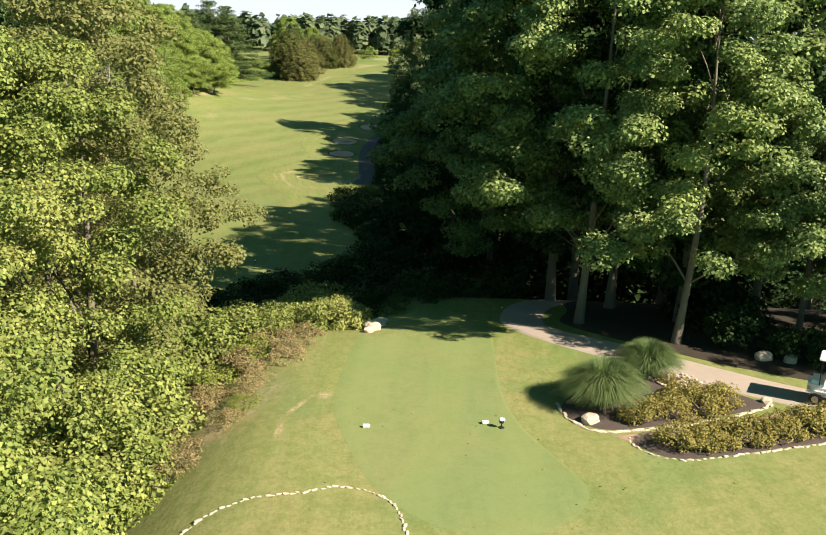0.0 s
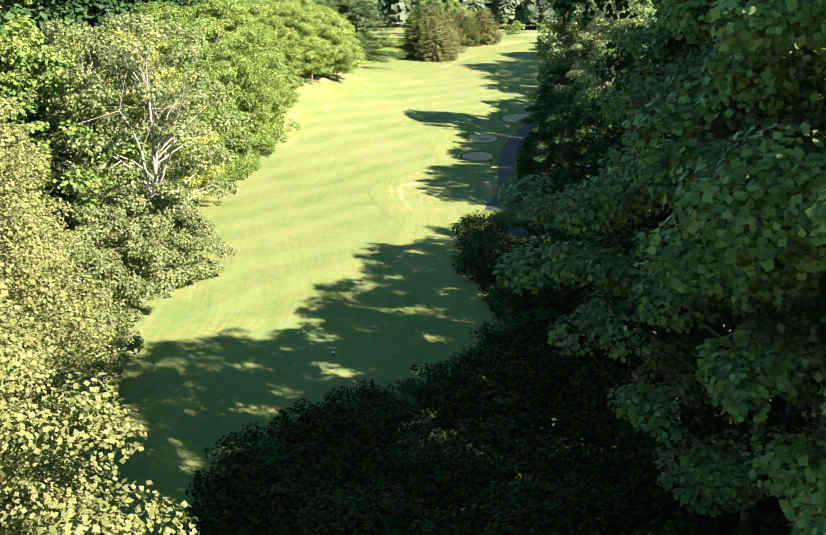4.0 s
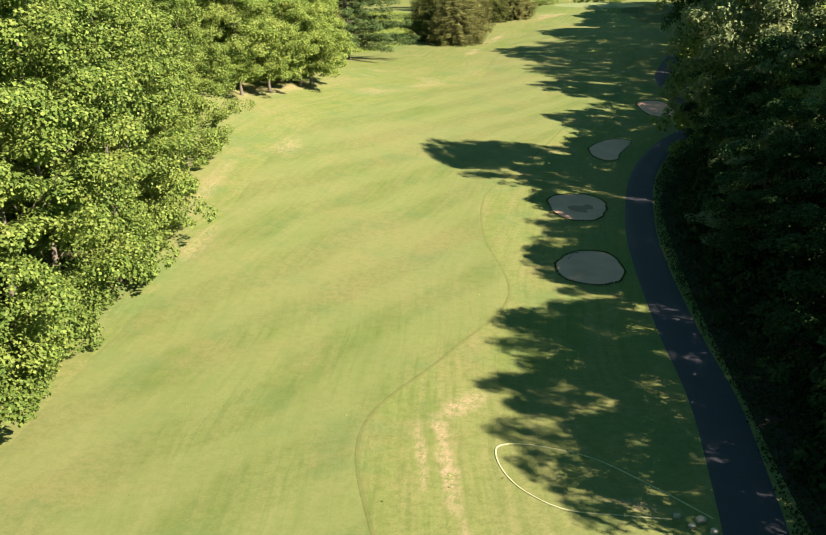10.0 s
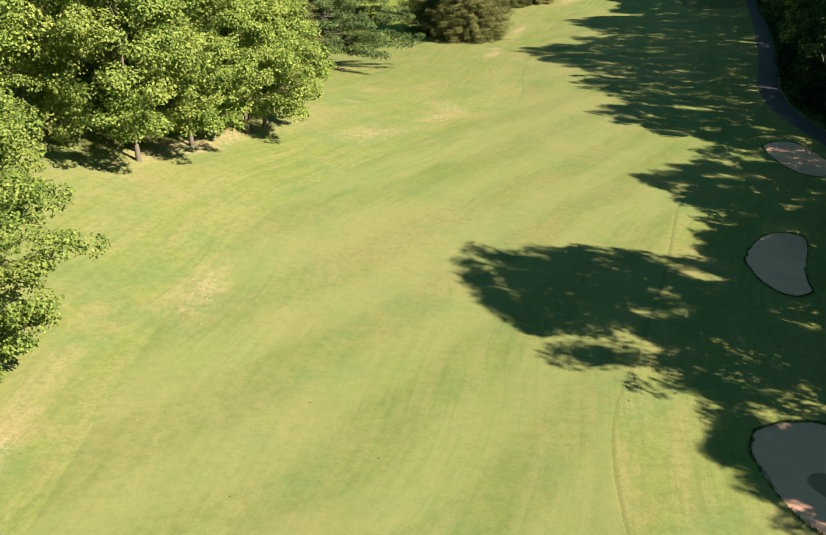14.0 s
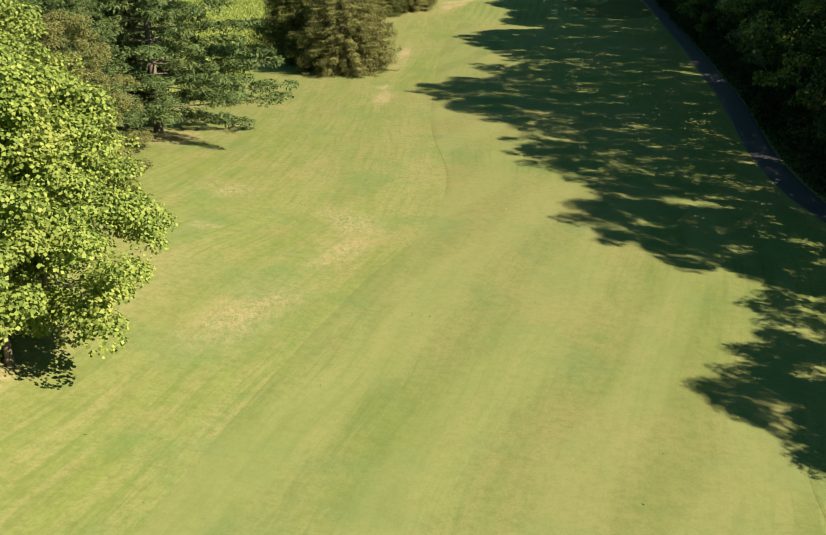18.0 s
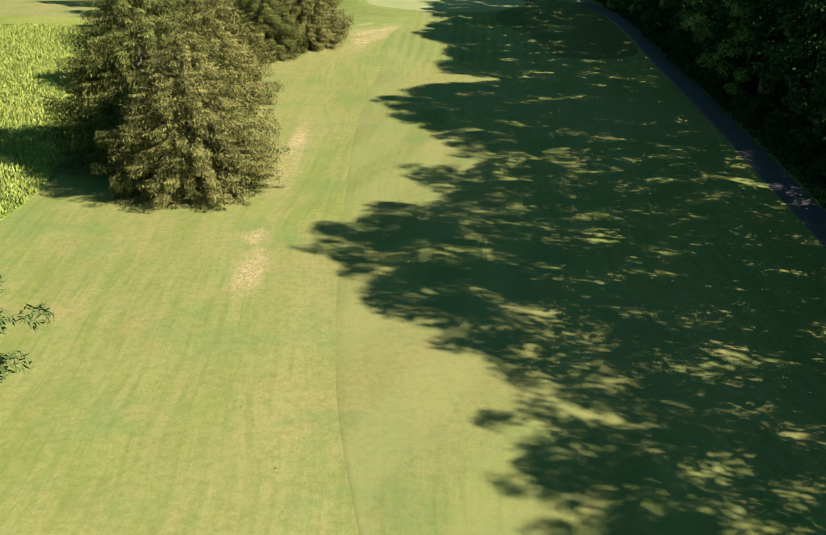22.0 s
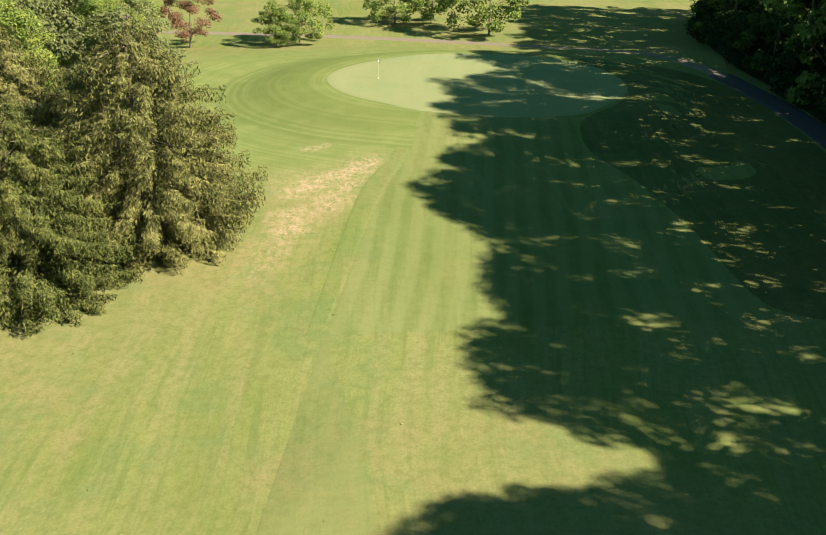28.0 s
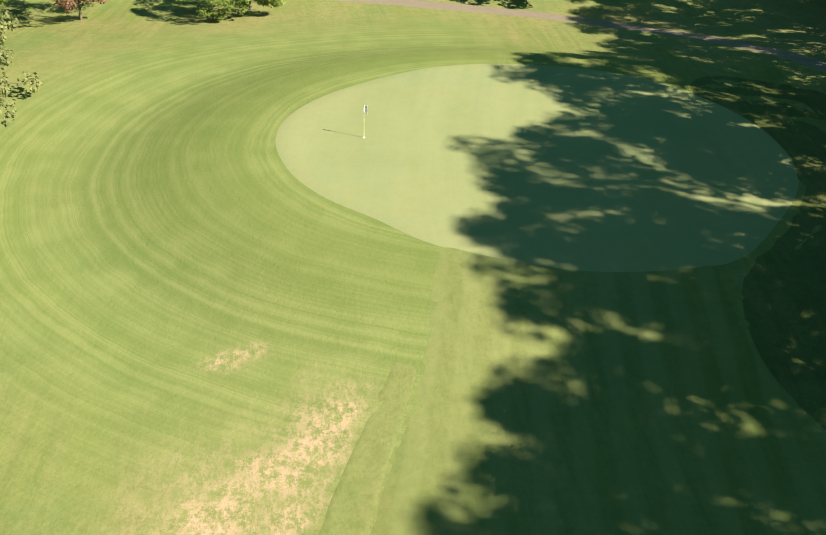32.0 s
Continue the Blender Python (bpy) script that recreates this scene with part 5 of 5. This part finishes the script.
for yy in np.arange(15, 78, 2.3):
    for k in range(2):
        plant("lit_bush", "leafy_bush", "bright yellow-green leafy bush at the foot of the trees", "bush", along(SKIRT, yy) - 0.6 - k * 2.4 + random.uniform(-0.7, 0.5), yy + random.uniform(-0.6, 0.6), random.uniform(0.75, 1.15), group="bushes under the trees")
for yy in np.arange(114, 192, 2.6):
    plant("green_bush" if yy > 134 else "lit_bush", "leafy_bush", "leafy green bush at the foot of the maples", "bush", along(SKIRT, yy) - 1.6 + random.uniform(-0.9, 0.4), yy + random.uniform(-0.7, 0.7), random.uniform(0.6, 1.05), group="bushes under the trees")
# sun on these bushes is put into their pale leaf colour
for x, yy, s in [(-11.6, 132.2, 0.55), (-12.6, 131.2, 0.5), (-10.3, 133.4, 0.5), (-9.0, 132.4, 0.55), (-8.0, 134.0, 0.45)]:
    plant("lit_bush", "leafy_bush", "bush beside the cart path, leaves pale to stand for sun", "bush", x, yy, s, group="bushes beside the path")


def far_woods(name, spots, size, seed):
    """A belt of woods too far off to count."""
    rng = np.random.default_rng(seed)
    P, N = [], []
    for x, y in spots:
        h = size * rng.uniform(0.75, 1.2)
        k = 150
        w = ways(k, rng)
        w[:, 2] = np.abs(w[:, 2]) * 1.2 - 0.15
        rr = rng.uniform(0.75, 1.05, k)[:, None] * (1 + 0.25 * np.sin(4 * w[:, :1] + 3 * w[:, 1:2] + x))
        P.append(np.array((x, y, float(ground(x, y)) + h * 0.35)) + w * rr * (h * 0.36, h * 0.36, h * 0.62))
        N.append(w + np.array((0, 0, 0.5)) + rng.normal(size=(k, 3)) * 0.4)
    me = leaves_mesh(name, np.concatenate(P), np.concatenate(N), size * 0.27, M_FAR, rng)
    return tagged(new(name, me), "distant belt of leafy woods, greyed to paint in haze", "woods", kind="stuff")


random.seed(21)
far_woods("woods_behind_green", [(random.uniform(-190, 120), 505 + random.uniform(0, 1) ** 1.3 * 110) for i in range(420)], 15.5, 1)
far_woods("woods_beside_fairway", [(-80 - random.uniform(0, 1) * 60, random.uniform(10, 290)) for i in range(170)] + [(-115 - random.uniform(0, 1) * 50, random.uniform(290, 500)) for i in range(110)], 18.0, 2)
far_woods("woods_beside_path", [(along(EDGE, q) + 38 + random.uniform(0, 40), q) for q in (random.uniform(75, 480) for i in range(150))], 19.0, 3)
# ---- things ----
def part(name, bm, material, parent, label=""):
    me = bpy.data.meshes.new(name)
    bm.to_mesh(me)
    bm.free()
    me.materials.append(material)
    ob = new(name, me)
    ob.parent = parent
    if label:
        tagged(ob, label)
    return ob


def box(sx, sy, sz, at=(0, 0, 0), bevel=0.02, turn=(0, 0, 0)):
    bm = bmesh.new()
    bmesh.ops.create_cube(bm, size=1.0, matrix=pose(*at, *turn) @ Matrix.Diagonal((sx, sy, sz, 1)))
    if bevel:
        bmesh.ops.bevel(bm, geom=bm.edges[:], offset=bevel, segments=2, affect='EDGES')
    return bm


def rod(r0, r1, length, at=(0, 0, 0), sides=14, turn=(0, 0, 0), bevel=0.0):
    bm = bmesh.new()
    bmesh.ops.create_cone(bm, cap_ends=True, segments=sides, radius1=r0, radius2=r1, depth=length, matrix=pose(*at, *turn))
    if bevel:
        bmesh.ops.bevel(bm, geom=[e for e in bm.edges if len(e.link_faces) == 2 and e.calc_face_angle(0) > 1.0], offset=bevel, segments=2, affect='EDGES')
    return bm


def root(name, x, y, turn=0.0, label="", category="", group="", up=0.0):
    ob = new(name)
    ob.empty_display_size = 0.2
    ob.matrix_world = pose(x, y, float(land(x, y)) + up, 0, 0, turn)
    return tagged(ob, label, category, group)


def rock_mesh(seed, sx, sy, sz):
    rng = np.random.default_rng(seed)
    bm = bmesh.new()
    bmesh.ops.create_icosphere(bm, subdivisions=2, radius=0.5)
    for v in bm.verts:
        d = v.co.normalized()
        k = 1 + 0.28 * noise.noise(d * 1.7 + Vector((seed * 3.1, 0, 0))) + 0.12 * noise.noise(d * 4.0)
        q = d * 0.5 * k
        q = Vector((max(-0.42, min(0.42, q.x)), max(-0.42, min(0.42, q.y)), max(-0.35, min(0.38, q.z))))
        v.co = Vector((q.x * sx, q.y * sy, q.z * sz))
    return bm


ROCKS = []
for s in range(5):
    me = bpy.data.meshes.new("rock")
    b = rock_mesh(s, 1.0, 0.8, 0.6)
    b.to_mesh(me)
    b.free()
    me.materials.append(M_STONE)
    ROCKS.append(me)


def stone_row(name, line, gap, size, label):
    """A row of separate stones laid along a line."""
    p = curve_pts(line, False, 10)
    top = root(name, *p[len(p) // 2], 0, label, "stone edging")
    inv = top.matrix_world.inverted()
    run, due = 0.0, 0.0
    for a, b in zip(p[:-1], p[1:]):
        d = np.linalg.norm(b - a)
        while due <= run + d:
            q = a + (b - a) * ((due - run) / max(d, 1e-6))
            ob = new("stone", ROCKS[random.randrange(5)])
            ob.parent = top
            s = size * random.uniform(0.65, 1.3)
            ob.matrix_local = inv @ pose(q[0] + random.uniform(-0.05, 0.05), q[1] + random.uniform(-0.05, 0.05), float(land(*q)) + s * 0.02, random.uniform(-12, 12), random.uniform(-12, 12), math.degrees(math.atan2(b[1] - a[1], b[0] - a[0])) + random.uniform(-20, 20)) @ Matrix.Diagonal((s * 1.35, s * 0.7, s * 0.6, 1))
            due += gap * random.uniform(0.75, 1.25)
        run += d
    return top


random.seed(31)
stone_row("stone_edging", [(-7.6, 24.0), (-6.3, 25.9), (-5.2, 26.6), (-3.9, 27.0), (-2.5, 27.5), (-1.3, 27.0), (-0.7, 26.2), (-0.4, 24.6)], 0.2, 0.18, "low row of pale stones in the grass")
stone_row("stone_edging", [(5.0, 34.6), (5.3, 33.2), (6.3, 32.3), (8.2, 32.7), (10.4, 33.5), (12.4, 34.6), (13.3, 35.3)], 0.17, 0.25, "row of pale stones round the mulch bed")
stone_row("stone_edging", [(7.2, 31.9), (7.3, 31.2), (7.9, 30.5), (8.9, 30.3), (10.4, 30.7), (12.4, 31.4), (15.5, 32.5), (18, 33.4)], 0.26, 0.2, "thin stone edging round the shrub bed")
BED_A = [(5.1, 34.4), (5.5, 33.1), (6.6, 32.5), (8.5, 33.0), (10.5, 33.8), (12.2, 34.7), (13.1, 35.4), (12.0, 36.6), (10.1, 38.0), (8.4, 38.4), (6.3, 36.6)]
BED_B = [(7.4, 31.6), (8.0, 30.6), (9.0, 30.4), (10.5, 30.8), (12.4, 31.5), (15.5, 32.6), (18, 33.6), (17.5, 34.6), (14.5, 33.7), (11.5, 32.6), (9.5, 32.0)]
tagged(blob("mulch_bed", BED_A, 0.03, M_MULCH, 6), "dark mulch bed edged with stones", "flower bed", kind="structure")
tagged(blob("mulch_bed", BED_B, 0.03, M_MULCH, 6), "dark mulch bed edged with stones", "flower bed", kind="structure")
tagged(ribbon("brick_walk", [(6.7, 32.0), (9, 32.8), (11.5, 33.7), (14.5, 35.2)], [(7.3, 31.4), (9.4, 32.2), (12, 33.0), (15.2, 34.5)], 0.022, M_BRICK, 6), "short tan brick walk between the beds", "path", kind="structure")
for x, y, s in [(7.9, 33.5, 1.15), (9.1, 34.1, 1.2), (10.5, 34.7, 1.3), (9.9, 35.5, 1.1), (11.3, 35.2, 1.15), (8.7, 31.3, 1.15), (9.6, 31.5, 1.2), (10.6, 31.9, 1.2), (11.6, 32.1, 1.15), (12.6, 32.5, 1.2), (13.7, 33.0, 1.25), (14.8, 33.4, 1.3), (16.0, 33.7, 1.3), (17.0, 33.9, 1.2), (9.7, 37.3, 0.55)]:
    plant("gold", "golden_shrub", "low golden-leaved shrub in the mulch bed", "shrub", x, y, s, group="golden shrubs")


def fountain_grass(seed, radius, height):
    """A mound of arching blades."""
    rng = np.random.default_rng(seed)
    V, F = [], []
    for i in range(4400):
        a, lean = rng.uniform(0, 2 * math.pi), rng.uniform(0.08, 1.0) ** 0.7
        d = np.array((math.cos(a), math.sin(a), 0))
        side = np.array((-d[1], d[0], 0)) * 0.015
        b = d * rng.uniform(0, 0.3)
        reach, top = radius * lean, height * (1 - 0.25 * lean ** 2) * rng.uniform(0.65, 1.05)
        o = len(V)
        for s in (0.0, 0.35, 0.7, 1.0):
            p = b + d * reach * s ** 1.1 + np.array((0, 0, top * (1 - (1 - s) ** 2) - 0.45 * top * lean ** 2 * s ** 3))
            V += [p - side * (1.15 - s), p + side * (1.15 - s)]
        F += [(o + k, o + k + 1, o + k + 3, o + k + 2) for k in (0, 2, 4)]
    me = bpy.data.meshes.new("blades")
    me.from_pydata([tuple(v) for v in V], [], F)
    me.materials.append(M_REED)
    return me


for x, y, s, seed in [(6.7, 34.8, 1.2, 1), (9.1, 38.2, 0.95, 2)]:
    top = root("fountain_grass", x, y, 0, "large mound of arching green ornamental grass", "ornamental grass", "ornamental grasses")
    ob = new("blades", fountain_grass(seed, 1.55 * s, 1.55 * s))
    ob.parent = top

for x, y, t in [(-2.1, 31.9, 8), (2.15, 32.6, 15)]:
    top = root("tee_marker", x, y, t, "small white block marking the tee", "tee marker", "tee markers")
    part("block", box(0.26, 0.13, 0.12, (0, 0, 0.07), 0.025), M_WHITE, top)
    part("spike", rod(0.012, 0.012, 0.12, (0, 0, 0.0)), M_METAL, top)
for x, y in [(2.72, 32.3), (-17.2, 91.7)]:
    top = root("ball_washer", x, y, 20, "dark ball washer with a white cap on a post", "ball washer", "ball washers")
    top.scale = (0.75, 0.75, 0.72)
    part("post", rod(0.035, 0.03, 0.30, (0, 0, 0.15)), M_BLACK, top)
    part("base_plate", rod(0.16, 0.14, 0.05, (0, 0, 0.025), 18, bevel=0.01), M_BLACK, top)
    part("tank", rod(0.11, 0.13, 0.18, (0, 0, 0.36), 18, bevel=0.02), M_BLACK, top)
    part("cap", rod(0.17, 0.12, 0.09, (0, 0, 0.48), 18, bevel=0.02), M_WHITE, top, "white domed cap")
    part("handle", rod(0.015, 0.015, 0.1, (0, 0, 0.56)), M_METAL, top)
for x, y, s, t in [(-2.75, 42.3, 0.6, 70), (-2.55, 42.9, 0.85, 40), (-2.7, 43.6, 0.8, 10), (-2.4, 44.1, 0.9, 120), (-2.75, 44.6, 0.75, 80), (-2.35, 45.2, 0.8, 30), (6.0, 33.1, 0.8, 30), (14.6, 40.4, 0.9, 10), (15.7, 40.2, 0.8, 60), (13.2, 35.6, 0.5, 0), (-13.0, 146.1, 0.5, 0), (-13.4, 145.6, 0.4, 40), (-12.6, 145.3, 0.45, 80), (-13.9, 146.3, 0.35, 20)]:
    ob = new("rock", ROCKS[int(x * 7) % 5])
    ob.matrix_world = pose(x, y, float(land(x, y)) + 0.15 * s, 6, -4, t) @ Matrix.Diagonal((s, s, s, 1))
    tagged(ob, "pale weathered limestone rock in the grass", "rock", "rocks")

# pebbles round the small yellow plant
top = root("pebble_bed", 10.0, 37.4, 0, "patch of pale pebbles in the mulch bed", "pebbles")
for i in range(110):
    ob = new("pebble", ROCKS[i % 5])
    ob.parent = top
    a, d = random.uniform(0, 6.28), math.sqrt(random.uniform(0.03, 1))
    s = random.uniform(0.09, 0.2)
    ob.matrix_local = pose(1.15 * d * math.cos(a) + 0.2 * d, 0.75 * d * math.sin(a), 0.05 + s * 0.1, random.uniform(-20, 20), random.uniform(-20, 20), random.uniform(0, 360)) @ Matrix.Diagonal((s, s, s, 1))

# drain outlet beside the cart path
top = root("drain_headwall", -12.95, 139.4, -70, "low concrete drain headwall beside the path", "drain")
top.scale = (0.7, 0.7, 0.75)
part("wall", box(1.0, 0.16, 0.42, (0, 0, 0.16), 0.03), M_CONCRETE, top)
for k in (-0.46, 0.46):
    part("wing", box(0.5, 0.12, 0.34, (k, 0.26, 0.12), 0.03, (0, 0, 90 + 18 * k)), M_CONCRETE, top)
part("pipe", rod(0.14, 0.14, 0.3, (0, 0.05, 0.15), 16, (90, 0, 0)), M_BLACK, top, "dark drain pipe mouth")

# the pin
top = root("flagstick", -23.5, 426.3, 0, "yellow flagstick with a small white flag in the green", "flagstick", up=0.034)
part("pole", rod(0.010, 0.008, 1.84, (0, 0, 0.92), 10), M_POLE, top)
bm = bmesh.new()
cols = [[bm.verts.new((0.01 + 0.17 * u, 0.03 * math.sin(5 * u), 1.83 - 0.33 * v + 0.10 * u * (0.5 - v) * 2 - 0.09 * u)) for v in (0, 0.33, 0.66, 1)] for u in np.linspace(0, 1, 8)]
for a, b in zip(cols[:-1], cols[1:]):
    for k in range(3):
        bm.faces.new((a[k], a[k + 1], b[k + 1], b[k]))
bmesh.ops.solidify(bm, geom=bm.faces[:], thickness=0.006)
part("flag", bm, M_FLAG, top, "small white flag")
part("cup", rod(0.07, 0.07, 0.02, (0, 0, 0.002), 16), M_WHITE, top)

# bunker rake
top = root("bunker_rake", -18.6, 182.0, 75, "wooden rake lying in the sand bunker", "rake", up=0.05)
part("handle", rod(0.02, 0.02, 1.7, (0, 0, 0.05), 8, (0, 90, 0)), M_BARK, top)
part("head", box(0.06, 0.6, 0.05, (0.85, 0, 0.05), 0.01), M_BLACK, top)


def golf_cart(x, y, turn):
    top = root("golf_cart", x, y, turn, "white golf cart with a roof parked on the path", "golf cart", up=0.04)
    part("body", box(2.3, 1.15, 0.35, (0, 0, 0.5), 0.12), M_WHITE, top)
    part("cowl", box(0.6, 1.1, 0.4, (0.85, 0, 0.75), 0.14), M_WHITE, top)
    part("seat", box(0.5, 1.05, 0.16, (-0.1, 0, 0.78), 0.05), M_BLACK, top)
    part("backrest", box(0.14, 1.05, 0.45, (-0.42, 0, 1.02), 0.05), M_BLACK, top)
    part("roof", box(1.7, 1.2, 0.07, (0.0, 0, 1.85), 0.03), M_WHITE, top)
    for sx in (0.72, -0.72):
        for sy in (0.52, -0.52):
            part("roof_post", rod(0.02, 0.02, 1.15, (sx, sy, 1.28), 8), M_BLACK, top)
    for sx in (0.8, -0.75):
        for sy in (0.52, -0.52):
            w = part("wheel", rod(0.24, 0.24, 0.2, (sx, sy, 0.24), 20, (90, 0, 0), 0.04), M_BLACK, top)
            part("rim", rod(0.13, 0.13, 0.21, (sx, sy, 0.24), 16, (90, 0, 0)), M_METAL, w)
    part("steering_wheel", rod(0.16, 0.16, 0.03, (0.42, 0.25, 1.05), 16, (0, -50, 0)), M_BLACK, top)
    return top


golf_cart(15.95, 35.62, 155)



def litter(name, count, seed, zone, size, material, label):
    """Fallen leaves and chips strewn over the turf."""
    rng = np.random.default_rng(seed)
    x, y = rng.uniform(zone[0], zone[1], count), rng.uniform(zone[2], zone[3], count)
    P = np.column_stack([x, y, land(x, y) + 0.035])
    N = np.tile((0, 0, 1.0), (count, 1)) + rng.normal(size=(count, 3)) * 0.25
    return tagged(new(name, leaves_mesh(name, P, N, size, material, rng)), label, "fallen leaves", kind="stuff")


litter("fallen_leaves", 420, 3, (-56, -8, 100, 395), 0.11, M_LEAF_YELLOW, "few pale fallen leaves on the fairway")
litter("leaf_scraps", 160, 4, (-6, 14, 22, 46), 0.07, M_LEAF_YELLOW, "few pale fallen leaves round the tee")


def lip(outline, seed):
    """Ragged blades of grass hanging over a bunker's rim, dark to paint in its shaded edge."""
    rng = np.random.default_rng(seed)
    o = curve_pts(outline, True, 40)
    q = o[rng.integers(0, len(o), 1300)]
    out = q - o.mean(0)
    q = q + out / np.linalg.norm(out, axis=1)[:, None] * (rng.normal(size=(len(q), 1)) * 0.05 + 0.03 + 0.06 * np.sin(3.1 * q[:, :1] + 2.3 * q[:, 1:]))
    P = np.column_stack([q, land(q[:, 0], q[:, 1]) + 0.05])
    N = ways(len(q), rng) * (1, 1, 0.35)
    A = np.column_stack([-out * 0.12, np.ones(len(q))]) + rng.normal(size=(len(q), 3)) * 0.4
    return tagged(new("bunker_lip", leaves_mesh("bunker_lip", P, N, 0.13, M_LEAF_BRUSH, rng, 0.3, A)), "ragged grass round a bunker rim, dark to stand for its shaded lip", "grass", kind="stuff")


# dark rim blades take the place of shade under the bunker lips
for k, o in enumerate(SAND):
    lip(o, 40 + k)


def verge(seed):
    """Weeds and seedlings between the cart path and the wood, coloured dark to stand for shade."""
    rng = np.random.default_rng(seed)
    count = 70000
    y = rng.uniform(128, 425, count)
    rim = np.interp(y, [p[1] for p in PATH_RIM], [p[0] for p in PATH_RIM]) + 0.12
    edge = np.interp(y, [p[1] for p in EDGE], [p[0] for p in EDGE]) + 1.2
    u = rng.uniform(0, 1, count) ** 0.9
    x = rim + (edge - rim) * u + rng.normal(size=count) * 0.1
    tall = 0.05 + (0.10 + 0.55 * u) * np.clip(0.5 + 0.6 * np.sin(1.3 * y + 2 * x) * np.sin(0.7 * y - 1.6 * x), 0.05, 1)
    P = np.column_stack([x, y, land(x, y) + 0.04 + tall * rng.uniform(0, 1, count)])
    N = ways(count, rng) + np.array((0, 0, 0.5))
    return tagged(new("verge_weeds", leaves_mesh("verge_weeds", P, N, 0.17, M_LEAF_SHADE, rng, 0.6)), "low weeds between the cart path and the wood, darkened for shade", "weeds", kind="stuff")


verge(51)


def tall_grass(name, outline, count, seed, label):
    """Standing blades over an unmown field."""
    rng = np.random.default_rng(seed)
    o = curve_pts(outline, True, 8)
    lo, hi = o.min(0), o.max(0)
    q = rng.uniform(lo, hi, (count, 2))
    inside = np.zeros(count, bool)
    for a, b in zip(o, np.roll(o, -1, 0)):
        cross = (a[1] > q[:, 1]) != (b[1] > q[:, 1])
        inside ^= cross & (q[:, 0] < (b[0] - a[0]) * (q[:, 1] - a[1]) / (b[1] - a[1] + 1e-12) + a[0])
    q = q[inside]
    P = np.column_stack([q, land(q[:, 0], q[:, 1]) + 0.22])
    N = ways(len(q), rng) * (1, 1, 0.25)
    A = np.tile((0, 0, 1.0), (len(q), 1)) + rng.normal(size=(len(q), 3)) * 0.3
    return tagged(new(name, leaves_mesh(name, P, N, 0.62, M_LEAF_MEADOW, rng, 0.3, A)), label, "tall grass", kind="stuff")


tall_grass("meadow_grass", [(-67.2, 305.6), (-61.5, 316.7), (-58.9, 325.8), (-58.6, 335.8), (-59.8, 350.8), (-61.4, 361.8), (-63, 377.7), (-67.6, 403.6), (-91.7, 405), (-90, 335.1), (-79.2, 303.3)], 60000, 6, "tall yellow-green unmown meadow grass")
